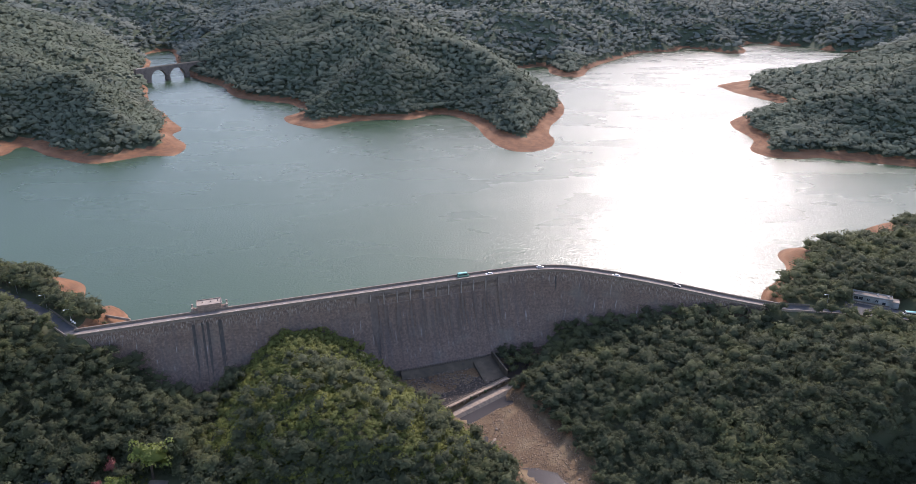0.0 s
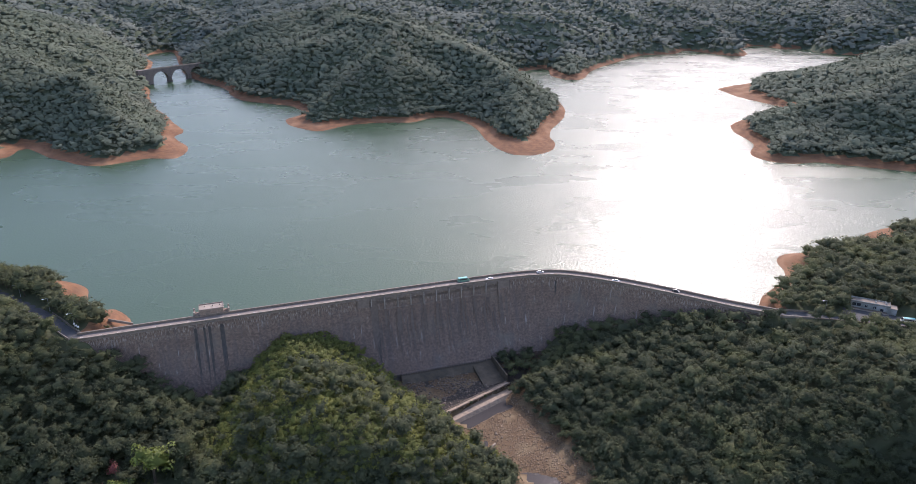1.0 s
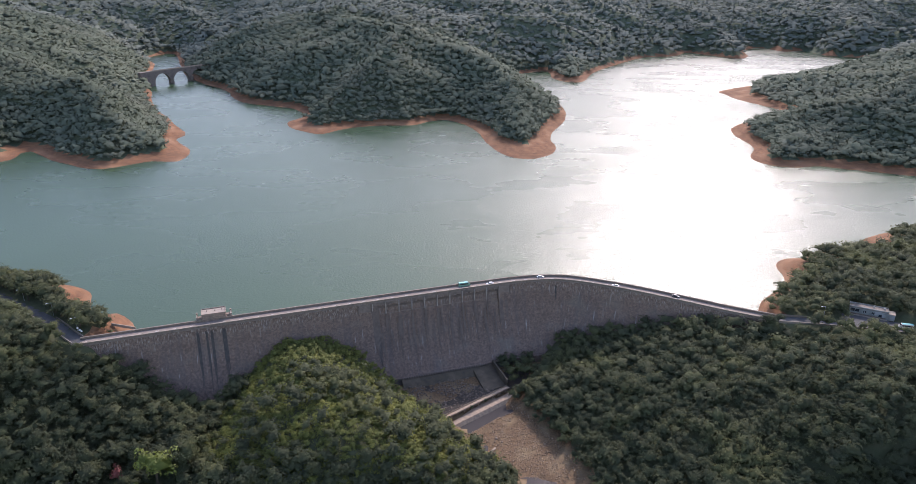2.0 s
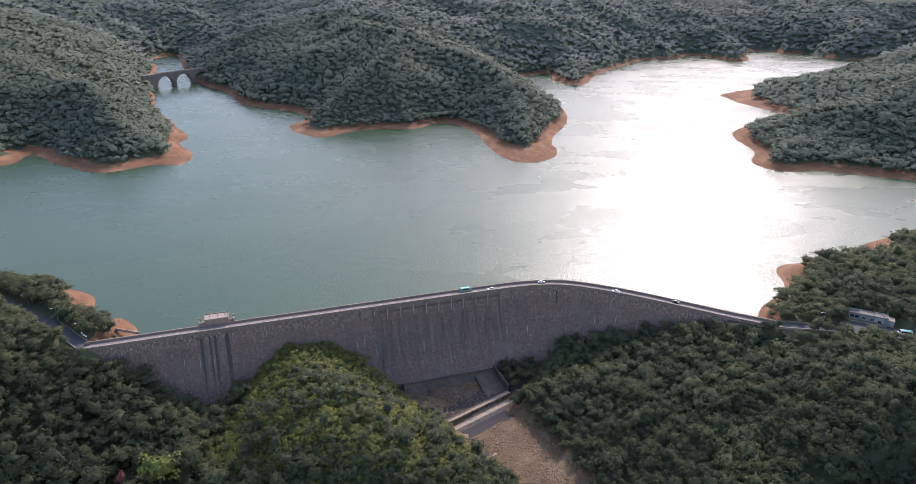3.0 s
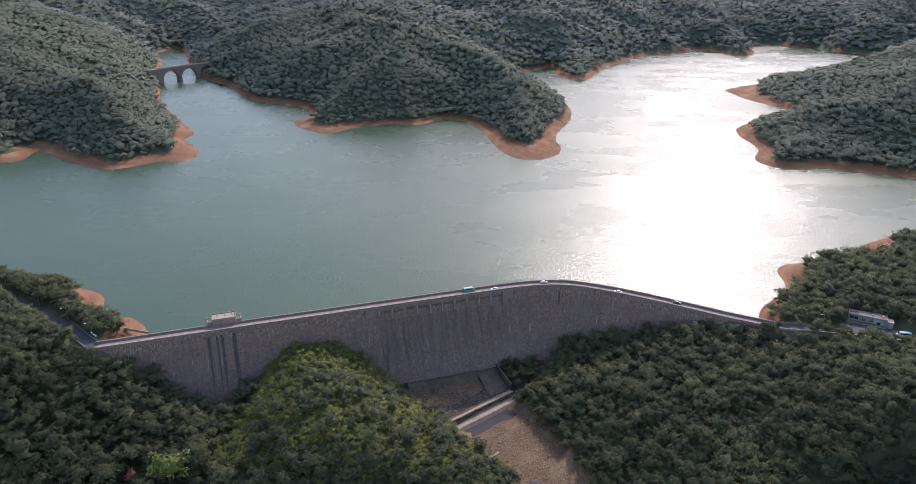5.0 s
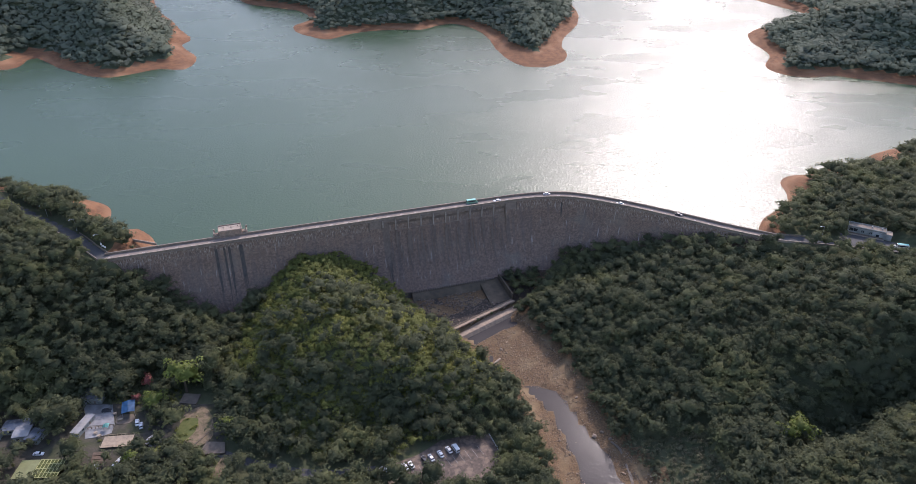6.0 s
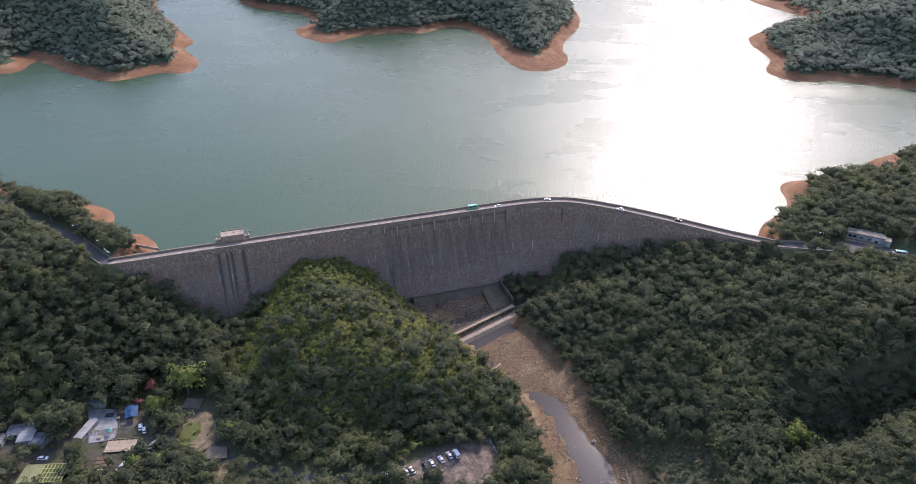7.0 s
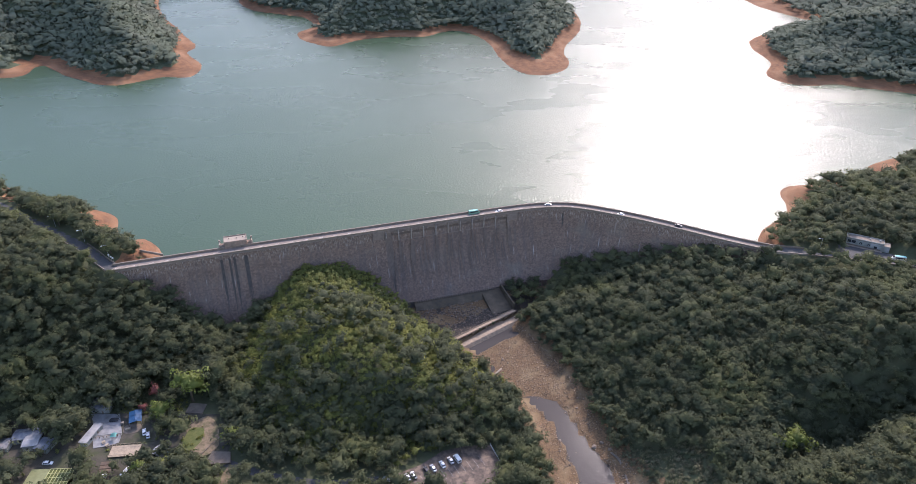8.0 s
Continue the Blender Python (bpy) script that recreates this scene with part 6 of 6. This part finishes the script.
slab("pavement", [(-138.5, 246), (-130, 245.5), (-130, 252.5), (-138.5, 253)], -36.0, 0.6, M_PALE, "bare concrete slab in a clearing", "pavement")
slab("bare_earth", worn([(-134, 236), (-128, 244), (-121, 240), (-117, 231), (-115.5, 224), (-121, 218), (-127, 222), (-130, 229)]), -36.42, 0.5, M_EARTH, "bare pale earth bank in the clearing", "ground")
slab("bare_earth", worn([(-107.5, 213), (-103.5, 211), (-103, 203), (-106, 198), (-108.5, 204)]), -36.9, 0.8, M_EARTH, "narrow trodden earth track beside the lane", "ground")
slab("pavement", [(-118, 213.5), (-106.5, 215), (-108.5, 221.5), (-117, 221.5)], -36.3, 0.6, M_PALE, "low stone platform beside the lane", "pavement")
slab("lawn", worn([(-131.5, 222), (-128, 221), (-124.5, 228), (-126, 236), (-131.5, 236), (-133, 229)]), -36.38, 0.5, M_LAWN, "light green grass patch in the clearing", "lawn")
_g = np.random.default_rng(61)      # rough tufts growing through the patch and over its edge
_rx, _ry = scatter(_g, -135, -119, 219, 240, 1.1)
_ok = inside(_rx, _ry, np.array([(-132.5, 221), (-127, 219.5), (-122.5, 226), (-124, 236), (-130, 238.5), (-134, 230)], float)) & (fbm(_rx, _ry, 5, 2, 67) > -0.12)
_rx, _ry = _rx[_ok], _ry[_ok]
_r = _g.uniform(0.35, 0.95, len(_rx))
_v, _f, _n = joined(near_small, _rx, _ry, np.full(len(_rx), -36.25) + 0.3 * _r, _r, np.full(len(_rx), 0.7), _g)
tagged(link("grass_tufts", np_mesh("grass_tufts", _v, _f, (M_BUSH,), smooth=True, normals=_n), None), "rough yellow-green grass tufts in the clearing", "grass", kind="stuff")
for k in range(7):      # stone edging between the bank and the track
    _o = part("edging_stone", box_bm(1.7, 0.5, 0.5, (0, 0, -0.2), bevel=0.1), M_PALE, None)
    _o.matrix_basis = pose(-121.2 + 0.9 * k, 220.5 + 1.9 * k, -36.4, 0, 0, 62 + 3 * (k % 3))
    tagged(_o, "pale edging stone along the earth bank", "stone", "edging stones")


def canopy(x, y, z, rz, sx, sy, h, m, label):
    e = empty("canopy", x, y, z, rz)
    bm = bmesh.new()
    g = [[bm.verts.new((sx * (i / 6 - 0.5), sy * (j / 6 - 0.5), h + 0.9 * (1 - abs(i / 3 - 1)) * (1 - 0.4 * abs(j / 3 - 1)) - 0.25 * abs(j / 3 - 1))) for j in range(7)] for i in range(7)]
    for i in range(6):
        for j in range(6):
            bm.faces.new((g[i][j], g[i + 1][j], g[i + 1][j + 1], g[i][j + 1]))
    bmesh.ops.solidify(bm, geom=list(bm.faces), thickness=0.06)
    part("sheet", bm, m, e)
    pm = shared("pole", cyl_bm(0.05, h, (0, 0, 0), 6), M_STEEL)
    for a in (-1, 1):
        for b in (-1, 1):
            o = new("pole", pm)
            o.parent, o.matrix_basis = e, pose(a * sx * 0.46, b * sy * 0.46, -0.2)
    tagged(e, label, "canopy")


slab("pavement", worn([(-164, 238), (-158, 238.5), (-156.5, 234.5), (-160, 232), (-164.5, 233.5)]), VZ + 0.12, 0.4, M_PALE, "pale terrace beneath the blue canopy", "pavement")
canopy(-160.6, 240.6, VZ, 22, 5.8, 8.5, 3.4, M_BLUE, "blue canvas canopy stretched over poles")
canopy(-166.3, 229.0, VZ, 10, 2.6, 2.8, 2.2, M_TEAL, "small teal canvas canopy on the terrace")


def frame_roof(x, y, z, rz, sx, sy, h, label):
    """Pavilion with a sheeted half and an open lattice half."""
    e = empty("pavilion", x, y, z, rz)
    pm = shared("post", box_bm(0.2, 0.2, h, (0, 0, -0.4)), M_STEEL)
    for i in range(4):
        for j in range(2):
            o = new("post", pm)
            o.parent, o.matrix_basis = e, pose(sx * (i / 3 - 0.5) * 0.96, sy * (j - 0.5) * 0.96, 0)
    part("roof_sheet", box_bm(sx * 0.42, sy, 0.08, (-sx * 0.29, 0, h - 0.3), bevel=0.02), M_YELLOW, e, "yellow-green roof sheet")
    part("shade_net", box_bm(sx * 0.56, sy * 0.96, 0.04, (sx * 0.215, 0, h - 0.42)), M_LAWN, e, "dull green netting under the lattice")
    part("floor", box_bm(sx, sy, 0.3, (0, 0, -0.5)), M_LAWN, e, "mossy green floor")
    bx_ = shared("beam", box_bm(0.28, sy, 0.16, (0, 0, h - 0.3)), M_LATTICE)
    by_ = shared("beam", box_bm(sx * 0.56, 0.28, 0.14, (0, 0, h - 0.26)), M_LATTICE)
    for k in range(8):
        o = new("beam", bx_)
        o.parent, o.matrix_basis = e, pose(-sx * 0.06 + sx * 0.56 * k / 7 - 0.1, 0, 0)
    for k in range(5):
        o = new("beam", by_)
        o.parent, o.matrix_basis = e, pose(sx * 0.215, sy * (k / 4 - 0.5) * 0.97, 0)
    tagged(e, label, "pavilion")


frame_roof(-183.0, 202.5, VZ, 4, 19.0, 10.5, 2.6, "pavilion with yellow-green sheet roof and open lattice")


def timber_deck(x, y, z, rz, sx, sy, label, planks=22):
    e = empty("timber_deck", x, y, z, rz)
    pm = shared("plank", box_bm(sx / planks - 0.05, sy, 0.1, (0, 0, 0.5), bevel=0.01), M_STRAW)
    for k in range(planks):
        o = new("plank", pm)
        o.parent, o.matrix_basis = e, pose(-sx / 2 + sx * (k + 0.5) / planks, 0, 0)
    part("joist", box_bm(sx, 0.2, 0.6, (0, -sy * 0.4, -0.1)), M_BARK, e)
    part("joist", box_bm(sx, 0.2, 0.6, (0, sy * 0.4, -0.1)), M_BARK, e)
    po = shared("post", box_bm(0.14, 0.14, 1.1, (0, 0, 0.55)), M_STRAW)
    for k in range(8):
        for s in (-1, 1):
            o = new("post", po)
            o.parent, o.matrix_basis = e, pose(-sx / 2 + 0.1 + (sx - 0.2) * k / 7, s * (sy / 2 - 0.1), 0)
    for s in (-1, 1):
        part("rail", box_bm(sx, 0.1, 0.1, (0, s * (sy / 2 - 0.1), 1.6)), M_STRAW, e)
    tagged(e, label, "deck")


timber_deck(-157.6, 220.9, VZ, 7, 13.2, 7.0, "pale timber deck with post railings")
for k in range(6):      # brown terraces stepping down from the deck
    _o = part("terrace_step", box_bm(5.4, 2.0, 0.6, (0, 0, 0), bevel=0.08), M_OLDWOOD, None)
    _o.matrix_basis = pose(-162.6 + k * 0.5, 213.6 - k * 2.2, VZ - 0.35 - 0.06 * k, 0, 0, 8)
    tagged(_o, "weathered brown timber step below the deck", "terrace", "terrace steps")


def boat(x, y, z, rz, label):
    e = empty("boat", x, y, z, rz)
    secs = []
    for u, w, h in ((-3.4, 1.3, 0.75), (-2.0, 1.7, 0.7), (0.5, 1.75, 0.75), (2.2, 1.2, 0.9), (3.3, 0.15, 1.05)):
        secs.append([(u, -w / 2, h), (u, -w * 0.32, 0.15), (u, 0, 0.0), (u, w * 0.32, 0.15), (u, w / 2, h), (u, 0, h - 0.12)])
    part("hull", loft(secs), M_WHITE, e)
    part("thwart", box_bm(0.35, 1.5, 0.08, (0, 0, 0.62)), M_STRAW, e)
    part("thwart", box_bm(0.35, 1.4, 0.08, (-1.6, 0, 0.62)), M_STRAW, e)
    tagged(e, label, "boat")


boat(-152.3, 209.0, VZ - 0.2, 74, "long white boat hull lying on the ground")
for k, (x, y, sx, sy, h, m, lb) in enumerate(((-160.0, 205.5, 1.8, 1.6, 1.4, M_WHITE, "white covered crate on the terrace"), (-166.8, 238.6, 1.4, 1.0, 0.9, M_CONC, "grey concrete planter in the yard"), (-162.2, 234.6, 2.2, 1.0, 0.9, M_STRAW, "stacked pale boards beside the canopy"), (-170.0, 226.0, 1.6, 0.9, 0.75, M_STRAW, "wooden picnic table on the terrace"), (-167.5, 224.2, 1.6, 0.9, 0.75, M_STRAW, "wooden picnic table on the terrace"))):
    e = empty("crate" if "crate" in lb else "planter" if "planter" in lb else "board_stack" if "boards" in lb else "picnic_table", x, y, VZ + 0.1, 15 * k)
    if "table" in lb:
        part("tabletop", box_bm(sx, sy, 0.07, (0, 0, h - 0.07), bevel=0.01), m, e)
        for a in (-1, 1):
            part("leg", box_bm(0.08, sy * 0.8, h - 0.07, (a * sx * 0.38, 0, -0.1)), m, e)
            part("bench", box_bm(sx, 0.28, 0.06, (0, a * (sy * 0.5 + 0.35), 0.42), bevel=0.01), m, e)
    else:
        part("body", box_bm(sx, sy, h, (0, 0, -0.15), bevel=0.08), m, e)
        part("rim", box_bm(sx + 0.12, sy + 0.12, 0.12, (0, 0, h - 0.15), bevel=0.03), m, e)
    tagged(e, lb, lb.split()[1] if "table" not in lb else "table")
# terrace balustrade posts
_e = empty("balustrade", -170.0, 229.5, VZ + 0.1, 12)
_pm = shared("baluster", box_bm(0.3, 0.3, 1.1, (0, 0, -0.1), bevel=0.03), M_DARKWALL)
for k in range(9):
    o = new("baluster", _pm)
    o.parent, o.matrix_basis = _e, pose(-6.5 + k * 1.6, 0, 0)
part("rail", box_bm(13.4, 0.2, 0.15, (0, 0, 0.95), bevel=0.02), M_DARKWALL, _e)
tagged(_e, "dark post-and-rail balustrade along the terrace", "balustrade")
